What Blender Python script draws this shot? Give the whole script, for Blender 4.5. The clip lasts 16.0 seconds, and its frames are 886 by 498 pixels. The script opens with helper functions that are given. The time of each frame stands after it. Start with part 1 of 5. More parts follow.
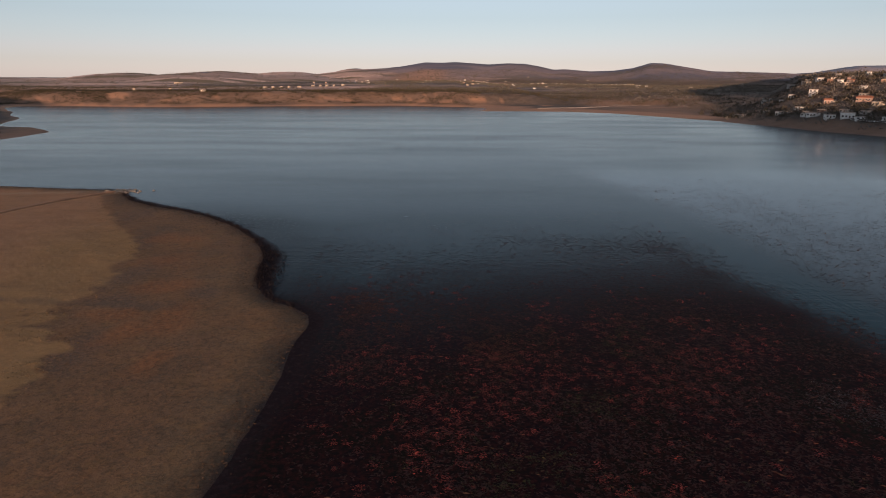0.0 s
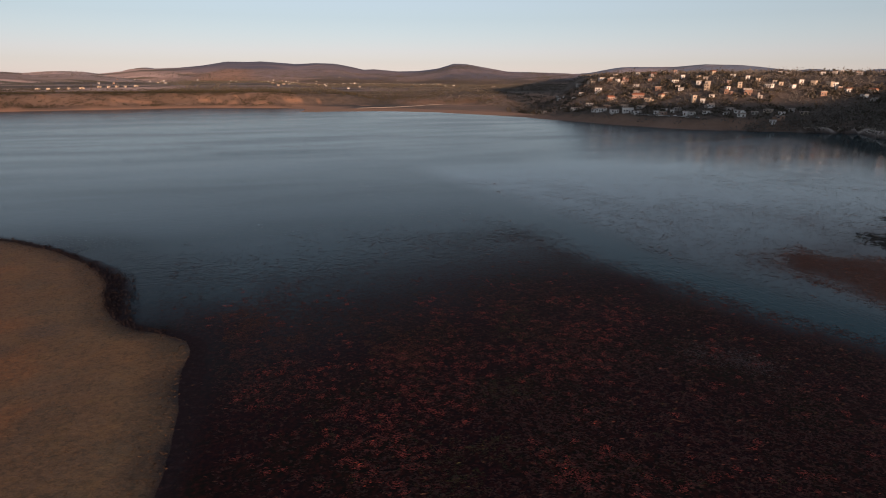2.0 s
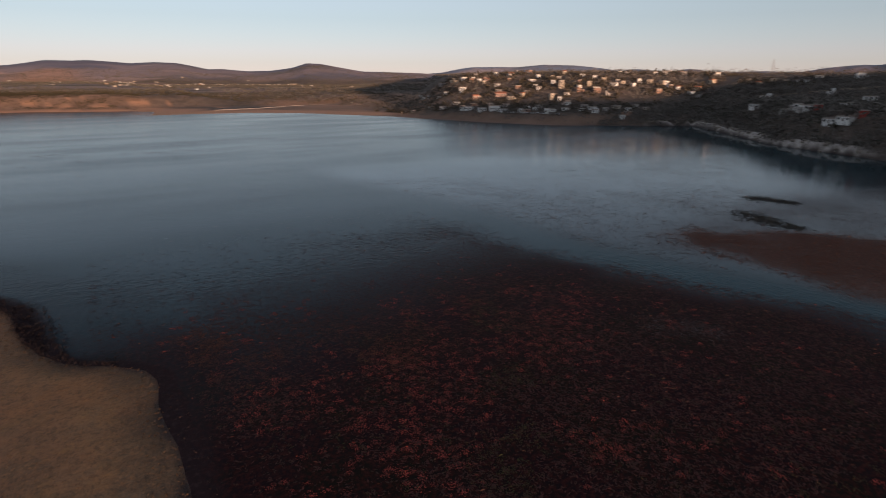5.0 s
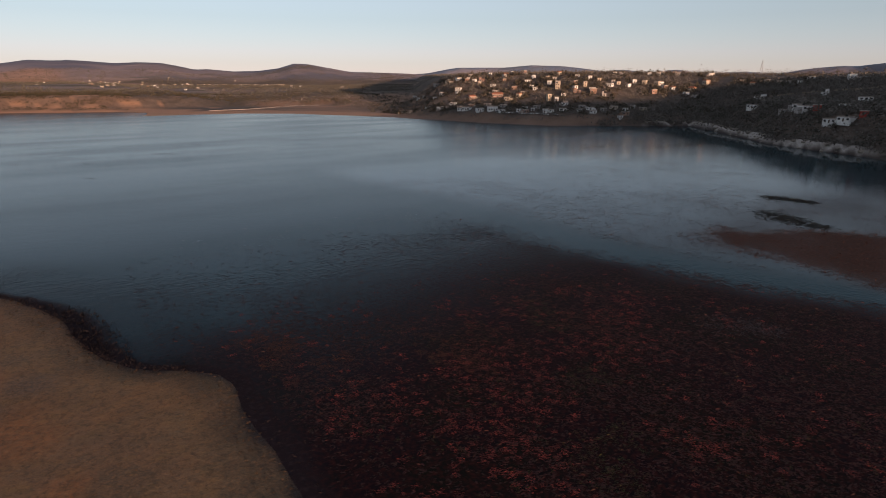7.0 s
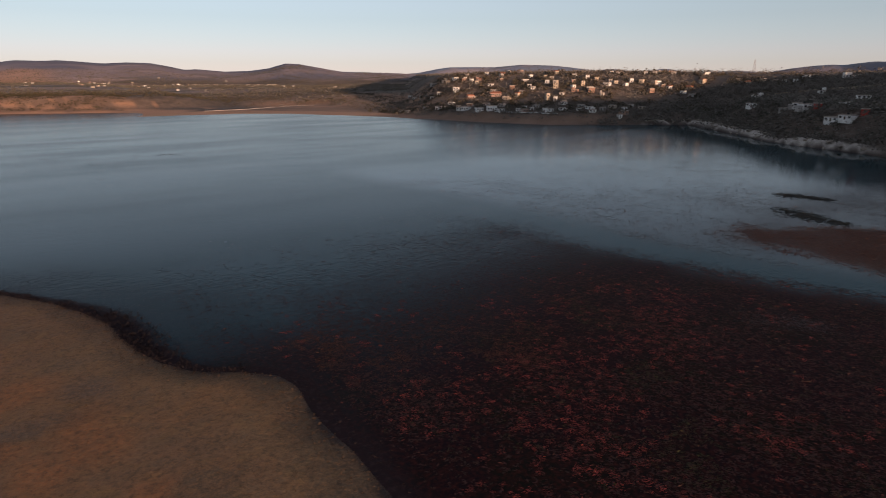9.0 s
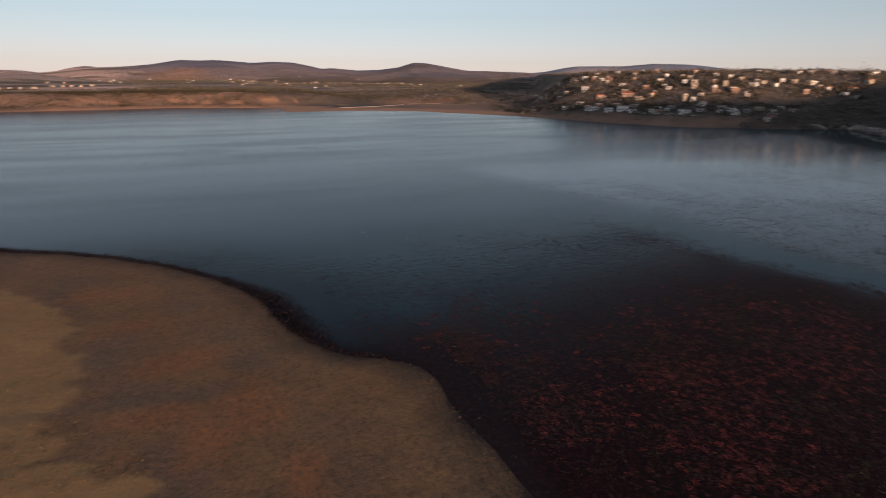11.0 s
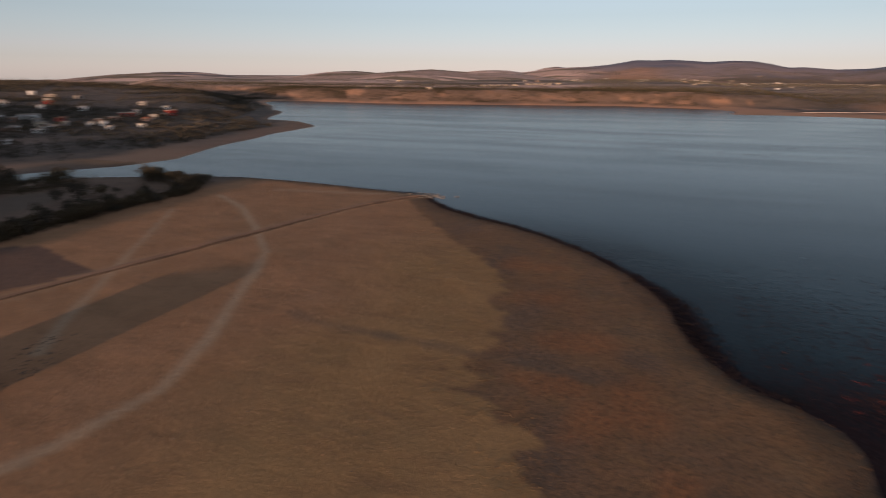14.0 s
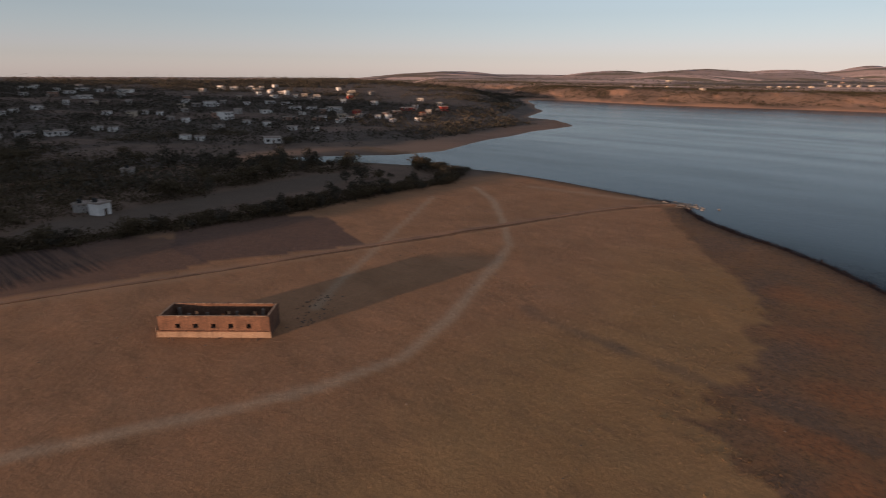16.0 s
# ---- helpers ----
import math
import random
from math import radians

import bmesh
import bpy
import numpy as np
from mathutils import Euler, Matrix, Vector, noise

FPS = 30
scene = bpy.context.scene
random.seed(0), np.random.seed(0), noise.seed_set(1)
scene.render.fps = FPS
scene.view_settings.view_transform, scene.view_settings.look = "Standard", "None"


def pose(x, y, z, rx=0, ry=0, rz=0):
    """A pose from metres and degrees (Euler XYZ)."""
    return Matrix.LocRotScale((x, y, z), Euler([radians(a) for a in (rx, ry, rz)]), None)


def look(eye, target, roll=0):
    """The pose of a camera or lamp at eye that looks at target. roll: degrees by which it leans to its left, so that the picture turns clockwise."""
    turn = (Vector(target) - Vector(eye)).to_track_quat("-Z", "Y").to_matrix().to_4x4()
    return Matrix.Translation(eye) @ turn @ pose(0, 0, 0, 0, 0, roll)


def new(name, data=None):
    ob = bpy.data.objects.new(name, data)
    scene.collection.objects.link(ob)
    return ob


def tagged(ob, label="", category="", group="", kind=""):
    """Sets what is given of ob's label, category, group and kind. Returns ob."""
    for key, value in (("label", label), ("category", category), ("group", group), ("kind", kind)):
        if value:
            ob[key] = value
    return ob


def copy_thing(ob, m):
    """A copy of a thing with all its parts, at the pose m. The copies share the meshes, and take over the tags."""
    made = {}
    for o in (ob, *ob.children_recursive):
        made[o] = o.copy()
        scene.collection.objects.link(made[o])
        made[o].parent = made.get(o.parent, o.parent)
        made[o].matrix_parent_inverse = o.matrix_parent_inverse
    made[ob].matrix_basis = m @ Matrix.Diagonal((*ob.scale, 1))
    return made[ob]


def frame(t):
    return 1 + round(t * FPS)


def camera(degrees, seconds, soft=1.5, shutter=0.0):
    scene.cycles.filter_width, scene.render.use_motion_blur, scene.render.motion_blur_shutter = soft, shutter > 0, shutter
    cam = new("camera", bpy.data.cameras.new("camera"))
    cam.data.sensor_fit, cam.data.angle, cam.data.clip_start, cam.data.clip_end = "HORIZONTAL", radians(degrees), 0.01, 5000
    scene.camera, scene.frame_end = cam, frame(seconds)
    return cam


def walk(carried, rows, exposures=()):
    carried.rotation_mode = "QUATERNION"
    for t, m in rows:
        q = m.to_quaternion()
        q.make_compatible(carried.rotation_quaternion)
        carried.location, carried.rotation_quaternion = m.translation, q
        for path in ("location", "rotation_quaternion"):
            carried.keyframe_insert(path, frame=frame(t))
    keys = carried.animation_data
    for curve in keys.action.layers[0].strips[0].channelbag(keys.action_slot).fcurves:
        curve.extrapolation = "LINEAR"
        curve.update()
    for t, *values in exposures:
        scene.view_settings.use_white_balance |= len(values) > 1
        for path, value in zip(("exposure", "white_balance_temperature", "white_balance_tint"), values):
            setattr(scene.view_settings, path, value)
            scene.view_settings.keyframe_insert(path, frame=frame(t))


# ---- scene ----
cam = camera(74.3, 16.0, soft=1.0, shutter=0.9)
PATH = [
    (0, (0.104, -1.535, 45.371), (0.098, 0.383, 44.804), 0.2),
    (0.5, (-2.52, -1.375, 45.333), (-2.493, 0.543, 44.766), 0.3),
    (1, (-5.415, -1.027, 45.308), (-5.164, 0.875, 44.741), 0.2),
    (1.5, (-8.759, -0.389, 45.314), (-8.271, 1.466, 44.749), 0.2),
    (2, (-12.254, 0.544, 45.348), (-11.669, 2.371, 44.783), 0.2),
    (2.5, (-15.5, 1.571, 45.343), (-14.915, 3.398, 44.778), 0.2),
    (3, (-18.567, 2.661, 45.302), (-17.961, 4.481, 44.737), 0.3),
    (3.5, (-21.625, 3.948, 45.259), (-20.918, 5.732, 44.694), 0.2),
    (4, (-24.707, 5.433, 45.195), (-23.898, 7.173, 44.631), 0.2),
    (4.5, (-27.691, 7.081, 45.134), (-26.782, 8.771, 44.57), 0.1),
    (5, (-30.674, 8.858, 45.104), (-29.666, 10.49, 44.54), 0.1),
    (5.2, (-31.894, 9.609, 45.108), (-30.855, 11.222, 44.542), 0.1),
    (7.3, (-44.3, 17.443, 45.234), (-43.25, 19.049, 44.671), 0.1),
    (7.5, (-45.412, 18.133, 45.239), (-44.359, 19.738, 44.675), 0.0),
    (8, (-47.948, 19.733, 45.25), (-46.851, 21.308, 44.687), -0.0),
    (8.2, (-48.788, 20.294, 45.245), (-47.682, 21.864, 44.682), -0.0),
    (10.3, (-55.409, 25.166, 44.868), (-54.509, 26.86, 44.302), 0.0),
    (10.5, (-55.72, 25.381, 44.854), (-54.862, 27.097, 44.288), 0.0),
    (11, (-55.782, 25.386, 44.806), (-55.046, 27.157, 44.239), 0.2),
    (11.5, (-55.716, 25.242, 44.814), (-55.117, 27.064, 44.247), 0.3),
    (12, (-55.641, 25.155, 44.843), (-55.211, 27.024, 44.277), 0.3),
    (12.5, (-55.733, 25.259, 44.845), (-55.508, 27.163, 44.277), 0.4),
    (13, (-55.853, 25.322, 44.803), (-55.865, 27.239, 44.232), 0.4),
    (13.5, (-55.931, 25.372, 44.754), (-56.231, 27.265, 44.181), 0.3),
    (14, (-56.057, 25.493, 44.737), (-56.654, 27.314, 44.163), 0.3),
    (14.5, (-56.132, 25.648, 44.72), (-56.929, 27.39, 44.145), 0.4),
    (15, (-56.187, 25.764, 44.699), (-57.173, 27.406, 44.122), 0.3),
    (15.5, (-56.127, 25.97, 44.731), (-57.315, 27.472, 44.152), 0.4),
    (16, (-56.144, 26.214, 44.727), (-57.44, 27.623, 44.147), 0.4),
]
walk(cam, [(t, look(eye, target, roll)) for t, eye, target, roll in PATH],
     exposures=[(0.0, 0.43), (1.5, 0.45), (4.0, 0.48), (7.8, 0.54), (10.5, 0.5), (12.5, 0.42), (16.0, 0.4)])

# ---- light ----
SUN_AZIMUTH, SUN_ELEVATION = 183.0, 3.7
world = bpy.data.worlds.new("evening_sky")
scene.world = world
world.use_nodes = True
wn = world.node_tree.nodes
sky = wn.new("ShaderNodeTexSky")
sky.sky_type, sky.sun_disc = "NISHITA", False
sky.sun_elevation, sky.sun_rotation = radians(SUN_ELEVATION), radians(SUN_AZIMUTH)
sky.altitude, sky.air_density, sky.dust_density, sky.ozone_density = 1900, 1.0, 0.7, 2.0
haze = wn.new("ShaderNodeHueSaturation")
haze.inputs["Saturation"].default_value = 0.48
veil = wn.new("ShaderNodeMix")
veil.data_type, veil.blend_type = "RGBA", "MULTIPLY"
veil.inputs[0].default_value = 1.0
split = wn.new("ShaderNodeSeparateColor")
ratio = wn.new("ShaderNodeMath")
ratio.operation = "DIVIDE"
warm = wn.new("ShaderNodeMapRange")
warm.inputs["From Min"].default_value, warm.inputs["From Max"].default_value = 0.8, 1.12
tint = wn.new("ShaderNodeMix")
tint.data_type = "RGBA"
tint.inputs[6].default_value, tint.inputs[7].default_value = (0.965, 0.99, 1.075, 1.0), (1.065, 0.965, 1.13, 1.0)
world.node_tree.links.new(haze.outputs[0], split.inputs[0])
world.node_tree.links.new(split.outputs[0], ratio.inputs[0])
world.node_tree.links.new(split.outputs[2], ratio.inputs[1])
world.node_tree.links.new(ratio.outputs[0], warm.inputs["Value"])
world.node_tree.links.new(warm.outputs[0], tint.inputs[0])
world.node_tree.links.new(tint.outputs[2], veil.inputs[7])
world.node_tree.links.new(sky.outputs[0], haze.inputs["Color"])
world.node_tree.links.new(haze.outputs[0], veil.inputs[6])
glow = wn.new("ShaderNodeMix")
glow.data_type = "RGBA"
glow.inputs[0].default_value = 0.18
glow.inputs[7].default_value = (3.1, 3.05, 3.25, 1.0)
world.node_tree.links.new(veil.outputs[2], glow.inputs[6])
world.node_tree.links.new(glow.outputs[2], wn["Background"].inputs["Color"])
wn["Background"].inputs["Strength"].default_value = 0.15
sun_data = bpy.data.lights.new("sun", "SUN")
sun_data.energy, sun_data.angle, sun_data.color = 5.0, radians(0.9), (1.0, 0.62, 0.41)
sun = new("sun", sun_data)
a, e = radians(SUN_AZIMUTH), radians(SUN_ELEVATION)
to_sun = Vector((math.sin(a) * math.cos(e), math.cos(a) * math.cos(e), math.sin(e)))
sun.matrix_world = look(to_sun * 50, (0, 0, 0))


# ---- materials ----
class Nodes:
    """A node material put together line by line."""

    def __init__(self, name):
        self.mat = bpy.data.materials.new(name)
        self.mat.use_nodes = True
        self.tree = self.mat.node_tree
        self.bsdf = self.tree.nodes["Principled BSDF"]
        self.out = self.tree.nodes["Material Output"]

    def add(self, kind):
        return self.tree.nodes.new(kind)

    def link(self, a, b):
        self.tree.links.new(a, b)

    def put(self, socket, value):
        if isinstance(value, bpy.types.NodeSocket):
            self.link(value, socket)
        elif isinstance(value, tuple) and len(value) == 3:
            socket.default_value = (*value, 1.0)
        else:
            socket.default_value = value

    def coord(self, which="Object"):
        return self.add("ShaderNodeTexCoord").outputs[which]

    def stretch(self, vector, x, y, z, turn=0.0):
        m = self.add("ShaderNodeMapping")
        m.inputs["Scale"].default_value = (x, y, z)
        m.inputs["Rotation"].default_value = (0, 0, radians(turn))
        self.link(vector, m.inputs["Vector"])
        return m.outputs[0]

    def noise(self, vector, scale, detail=4.0, rough=0.55, lo=0.3, hi=0.7):
        n = self.add("ShaderNodeTexNoise")
        n.inputs["Scale"].default_value, n.inputs["Detail"].default_value, n.inputs["Roughness"].default_value = scale, detail, rough
        if vector is not None:
            self.link(vector, n.inputs["Vector"])
        return self.ramp(n.outputs["Fac"], lo, hi)

    def ramp(self, value, lo, hi, a=0.0, b=1.0):
        r = self.add("ShaderNodeMapRange")
        r.inputs["From Min"].default_value, r.inputs["From Max"].default_value = lo, hi
        r.inputs["To Min"].default_value, r.inputs["To Max"].default_value = a, b
        self.put(r.inputs["Value"], value)
        return r.outputs[0]

    def attribute(self, name):
        a = self.add("ShaderNodeAttribute")
        a.attribute_name = name
        return a.outputs["Fac"]

    def random(self):
        return self.add("ShaderNodeObjectInfo").outputs["Random"]

    def island(self):
        return self.add("ShaderNodeNewGeometry").outputs["Random Per Island"]

    def math(self, op, a, b=0.0):
        m = self.add("ShaderNodeMath")
        m.operation = op
        self.put(m.inputs[0], a)
        self.put(m.inputs[1], b)
        return m.outputs[0]

    def mix(self, fac, a, b, how="MIX"):
        m = self.add("ShaderNodeMix")
        m.data_type, m.blend_type = "RGBA", how
        self.put(m.inputs[0], fac)
        self.put(m.inputs[6], a)
        self.put(m.inputs[7], b)
        return m.outputs[2]

    def bump(self, height, strength=0.4, distance=0.1):
        b = self.add("ShaderNodeBump")
        self.put(b.inputs["Strength"], strength)
        b.inputs["Distance"].default_value = distance
        self.link(height, b.inputs["Height"])
        self.link(b.outputs[0], self.bsdf.inputs["Normal"])

    def done(self, colour, rough=0.85, metal=0.0, spec=0.3):
        self.put(self.bsdf.inputs["Base Color"], colour)
        self.put(self.bsdf.inputs["Roughness"], rough)
        self.put(self.bsdf.inputs["Metallic"], metal)
        self.put(self.bsdf.inputs["Specular IOR Level"], spec)
        return self.mat


def ground_material():
    n = Nodes("dry_lake_shore")
    p = n.coord()
    fine, mid, wide = n.noise(p, 1.5, 6, 0.65), n.noise(p, 0.09, 5), n.noise(p, 0.016, 4)
    grain = n.noise(p, 3.4, 4, 0.7, 0.38, 0.62)
    clump = n.noise(p, 0.6, 5, 0.7, 0.42, 0.62)
    tan = n.mix(mid, (0.25, 0.141, 0.064), (0.34, 0.199, 0.091))
    # redder tan towards the western part of the flat
    tan = n.mix(n.attribute("red_tan"), tan, n.mix(mid, (0.285, 0.134, 0.084), (0.38, 0.186, 0.12)))
    tan = n.mix(n.math("MULTIPLY", n.noise(p, 0.04, 6, 0.7, 0.5, 0.75), 0.6), tan, (0.16, 0.1, 0.06))
    tan = n.mix(n.math("MULTIPLY", n.noise(n.stretch(p, 0.35, 1, 1, 35), 0.22, 6, 0.7, 0.52, 0.68), 0.5), tan, (0.15, 0.082, 0.05))
    tan = n.mix(n.math("MULTIPLY", fine, 0.4), tan, (0.125, 0.08, 0.045))
    tan = n.mix(n.math("MULTIPLY", grain, 0.3), tan, (0.38, 0.235, 0.11))
    mud = n.mix(mid, (0.14, 0.078, 0.048), (0.198, 0.111, 0.068))
    mud = n.mix(n.math("MULTIPLY", n.noise(p, 0.05, 5, 0.65, 0.5, 0.7), 0.85), mud, (0.085, 0.078, 0.064))
    rust = n.noise(n.stretch(p, 1, 0.5, 1, 20), 0.045, 6, 0.7, 0.5, 0.68)
    mud = n.mix(n.math("MULTIPLY", n.math("MULTIPLY", rust, n.ramp(clump, 0, 1, 0.45, 1.0)), 0.95), mud, (0.27, 0.112, 0.04))
    blotch = n.noise(p, 0.26, 5, 0.7, 0.5, 0.66)
    mud = n.mix(n.math("MULTIPLY", blotch, 0.55), mud, (0.2, 0.118, 0.046))
    mud = n.mix(n.math("MULTIPLY", n.noise(p, 0.19, 5, 0.7, 0.52, 0.66), 0.55), mud, (0.085, 0.074, 0.06))
    ash = n.math("MULTIPLY", n.attribute("ash"), n.ramp(clump, 0, 1, 0.6, 1.0))
    mud = n.mix(ash, mud, n.mix(fine, (0.075, 0.062, 0.06), (0.115, 0.092, 0.086)))
    mud = n.mix(n.math("MULTIPLY", n.attribute("rust"), n.ramp(clump, 0, 1, 0.75, 1.0)), mud, n.mix(grain, (0.34, 0.12, 0.045), (0.22, 0.085, 0.04)))
    mud = n.mix(n.math("MULTIPLY", clump, 0.55), mud, (0.075, 0.053, 0.036))
    mud = n.mix(n.math("MULTIPLY", grain, 0.5), mud, (0.225, 0.128, 0.068))
    colour = n.mix(n.attribute("mud"), tan, mud)
    silt = n.mix(grain, n.mix(clump, (0.15, 0.106, 0.058), (0.105, 0.074, 0.044)), (0.21, 0.148, 0.082))
    silt = n.mix(n.math("MULTIPLY", n.noise(p, 1.0, 5, 0.7, 0.56, 0.66), 0.55), silt, (0.21, 0.112, 0.046))
    colour = n.mix(n.attribute("silt"), colour, silt)
    shaggy = n.math("MULTIPLY", n.noise(p, 1.3, 5, 0.75, 0.5, 0.6), n.attribute("mud"))
    colour = n.mix(n.math("MULTIPLY", shaggy, 0.55), colour, (0.066, 0.045, 0.031))
    gold = n.math("MULTIPLY", n.noise(n.stretch(p, 1, 1, 1, 63), 1.9, 5, 0.75, 0.52, 0.62), n.attribute("mud"))
    colour = n.mix(n.math("MULTIPLY", gold, 0.5), colour, (0.26, 0.137, 0.066))
    scrub = n.mix(mid, (0.068, 0.056, 0.048), (0.135, 0.104, 0.085))
    scrub = n.mix(n.noise(p, 0.02, 6, 0.7, 0.5, 0.7), scrub, (0.165, 0.122, 0.1))
    colour = n.mix(n.attribute("scrub"), colour, scrub)
    parcel = n.add("ShaderNodeTexVoronoi")
    parcel.inputs["Scale"].default_value = 0.0085
    n.link(n.stretch(p, 0.45, 1.5, 1, 7), parcel.inputs["Vector"])
    shade = n.add("ShaderNodeSeparateColor")
    n.link(parcel.outputs["Color"], shade.inputs[0])
    farm = n.mix(shade.outputs[0], (0.34, 0.235, 0.195), (0.7, 0.47, 0.39))
    farm = n.mix(n.ramp(shade.outputs[1], 0.6, 0.75), farm, (0.2, 0.15, 0.1))
    farm = n.mix(n.math("MULTIPLY", n.noise(p, 0.05, 5, 0.7, 0.5, 0.7), 0.35), farm, (0.12, 0.09, 0.055))
    # air haze is put into the hills' colour, bluer and paler far out
    hazy_heath = n.mix(wide, (0.115, 0.112, 0.15), (0.138, 0.133, 0.17))
    hazy_heath = n.mix(n.attribute("far_haze"), hazy_heath, (0.17, 0.21, 0.28))
    colour = n.mix(n.attribute("hill"), colour, n.mix(n.math("MULTIPLY", n.noise(p, 0.025, 6, 0.75, 0.35, 0.65), 0.5), hazy_heath, (0.165, 0.15, 0.168)))
    colour = n.mix(n.attribute("farm"), colour, farm)
    beach = n.mix(fine, (0.35, 0.185, 0.11), (0.48, 0.27, 0.17))
    colour = n.mix(n.attribute("beach"), colour, beach)
    colour = n.mix(n.attribute("rock"), colour, n.mix(fine, (0.3, 0.27, 0.24), (0.58, 0.53, 0.48)))
    rows = n.noise(n.stretch(p, 0.06, 1.5, 1, 42), 1.0, 2, 0.5, 0.4, 0.6)
    colour = n.mix(n.attribute("field"), colour, n.mix(clump, (0.125, 0.078, 0.06), (0.1, 0.064, 0.052)))
    colour = n.mix(n.math("MULTIPLY", n.attribute("furrow"), rows), colour, (0.05, 0.034, 0.03))
    colour = n.mix(n.attribute("creek_and_shade"), colour, n.mix(fine, (0.075, 0.062, 0.052), (0.13, 0.1, 0.075)))
    colour = n.mix(n.attribute("track"), colour, n.mix(fine, (0.29, 0.2, 0.13), (0.4, 0.28, 0.185)))
    wet = n.attribute("wet")
    colour = n.mix(wet, colour, n.mix(grain, (0.02, 0.014, 0.013), (0.045, 0.03, 0.026)))
    h = n.math("ADD", n.noise(p, 1.1, 6, 0.7, 0.2, 0.8), n.math("MULTIPLY", mid, 2.5))
    n.bump(n.math("ADD", h, n.math("MULTIPLY", n.noise(p, 4.0, 5, 0.7, 0.2, 0.8), 0.7)), 0.5, 0.2)
    return n.done(colour, n.ramp(wet, 0, 1, 0.92, 0.75), 0.0, 0.12)


def water_material():
    n = Nodes("lake_water")
    p = n.coord()
    weed = n.attribute("weed")
    red = n.attribute("red")
    edge = n.attribute("edge")
    spots = n.noise(p, 0.45, 6, 0.7, 0.3, 0.7)
    blots = n.noise(p, 0.035, 5, 0.6, 0.3, 0.7)
    speck = n.noise(p, 1.1, 5, 0.75, 0.5, 0.6)
    cover = n.math("ADD", n.math("MULTIPLY", speck, 0.5), n.math("MULTIPLY", blots, 0.4))
    cover = n.ramp(n.math("ADD", cover, weed), 0.9, 1.3)
    sunk = n.math("ADD", n.math("MULTIPLY", blots, 0.3), n.math("MULTIPLY", spots, 0.2))
    sunk = n.math("MULTIPLY", red, n.ramp(n.math("ADD", sunk, weed), 0.3, 1.0))
    cover = n.math("MAXIMUM", n.math("MAXIMUM", cover, sunk), n.ramp(edge, 0.0, 0.5))
    fleck = n.noise(p, 1.3, 4, 0.7, 0.45, 0.7)
    deep = n.mix(n.noise(p, 0.06, 4, 0.6, 0.4, 0.62), (0.012, 0.007, 0.009), (0.0095, 0.0085, 0.007))
    dull = n.mix(red, (0.022, 0.014, 0.019), n.mix(fleck, deep, (0.042, 0.013, 0.012)))
    dull = n.mix(edge, dull, n.mix(speck, (0.022, 0.016, 0.0185), (0.034, 0.025, 0.028)))
    colour = n.mix(cover, (0.004, 0.03, 0.042), dull)
    mat = n.math("MULTIPLY", n.attribute("mat"), n.ramp(spots, 0.0, 0.5, 0.8, 1.0))
    colour = n.mix(mat, colour, n.mix(fleck, (0.04, 0.017, 0.011), (0.11, 0.044, 0.028)))
    cover = n.math("MAXIMUM", cover, mat)
    waves = n.noise(n.stretch(p, 1, 0.35, 1, -12), 1.1, 3, 0.5, 0.0, 1.0)
    ripple = n.noise(n.stretch(p, 0.5, 1.6, 1, 14), 0.35, 4, 0.6, 0.0, 1.0)
    streak = n.noise(n.stretch(p, 0.22, 1, 1, 10), 0.022, 5, 0.65, 0.42, 0.62)
    calm = n.attribute("calm")
    n.bump(n.math("ADD", waves, ripple), n.ramp(calm, 0, 1, 0.42, 0.03), 0.1)
    rough = n.math("ADD", n.math("MULTIPLY", streak, 0.06), n.ramp(cover, 0, 1, 0.17, 0.34))
    rough = n.math("MULTIPLY", rough, n.ramp(calm, 0, 1, 1.0, 0.25))
    rough = n.math("MAXIMUM", rough, n.math("MULTIPLY", edge, 0.6))
    n.bsdf.inputs["IOR"].default_value = 1.195
    shine = n.math("MULTIPLY", n.ramp(red, 0, 1.0, 0.25, 0.06), n.ramp(cover, 0, 1, 1.0, 0.45))
    shine = n.math("ADD", shine, n.math("MULTIPLY", n.math("MULTIPLY", calm, n.math("SUBTRACT", 1.0, cover)), 0.4))
    shine = n.math("MULTIPLY", shine, n.ramp(edge, 0, 0.9, 1.0, 0.12))
    return n.done(colour, rough, 0.0, shine)


# ---- the lie of the land ----
NEAR_SHORE = [(-45, -130), (-34, -30), (-28, 48), (-26.2, 60), (-25.8, 72), (-26, 84), (-26.2, 94), (-25.8, 101), (-27, 105.4), (-31, 109.7), (-35, 112.2),
              (-38.5, 115.4), (-41.6, 120.5), (-44.3, 128.2), (-46, 136), (-47.6, 145), (-50.5, 153), (-55, 161), (-60.5, 168), (-65.5, 175), (-71, 181),
              (-80, 189.5), (-92, 198.5), (-107, 206), (-119, 215), (-125, 223), (-132, 234), (-144, 236), (-186, 243), (-218, 245), (-246, 240), (-268, 229), (-290, 219), (-304, 204), (-325, 200)]
TOWN_SHORE = [(-330, 204), (-312, 232), (-299, 250), (-292, 280), (-309, 338), (-318, 412), (-326, 486), (-370, 534), (-415, 542),
              (-456, 640), (-512, 700), (-560, 770), (-620, 840)]
FAR_SHORE = [(-640, 890), (-589, 908), (-408, 896), (-253, 930), (-80, 960), (36, 920), (62, 880), (48, 815), (161, 807), (221, 765),
             (295, 642), (330, 518), (375, 440), (440, 398), (478, 374), (417, 288), (388, 245), (372, 210), (364, 180), (352, 152),
             (330, 110), (290, 50), (240, -20), (180, -80), (150, -140)]
LAKE = np.array(NEAR_SHORE + TOWN_SHORE + FAR_SHORE, float)
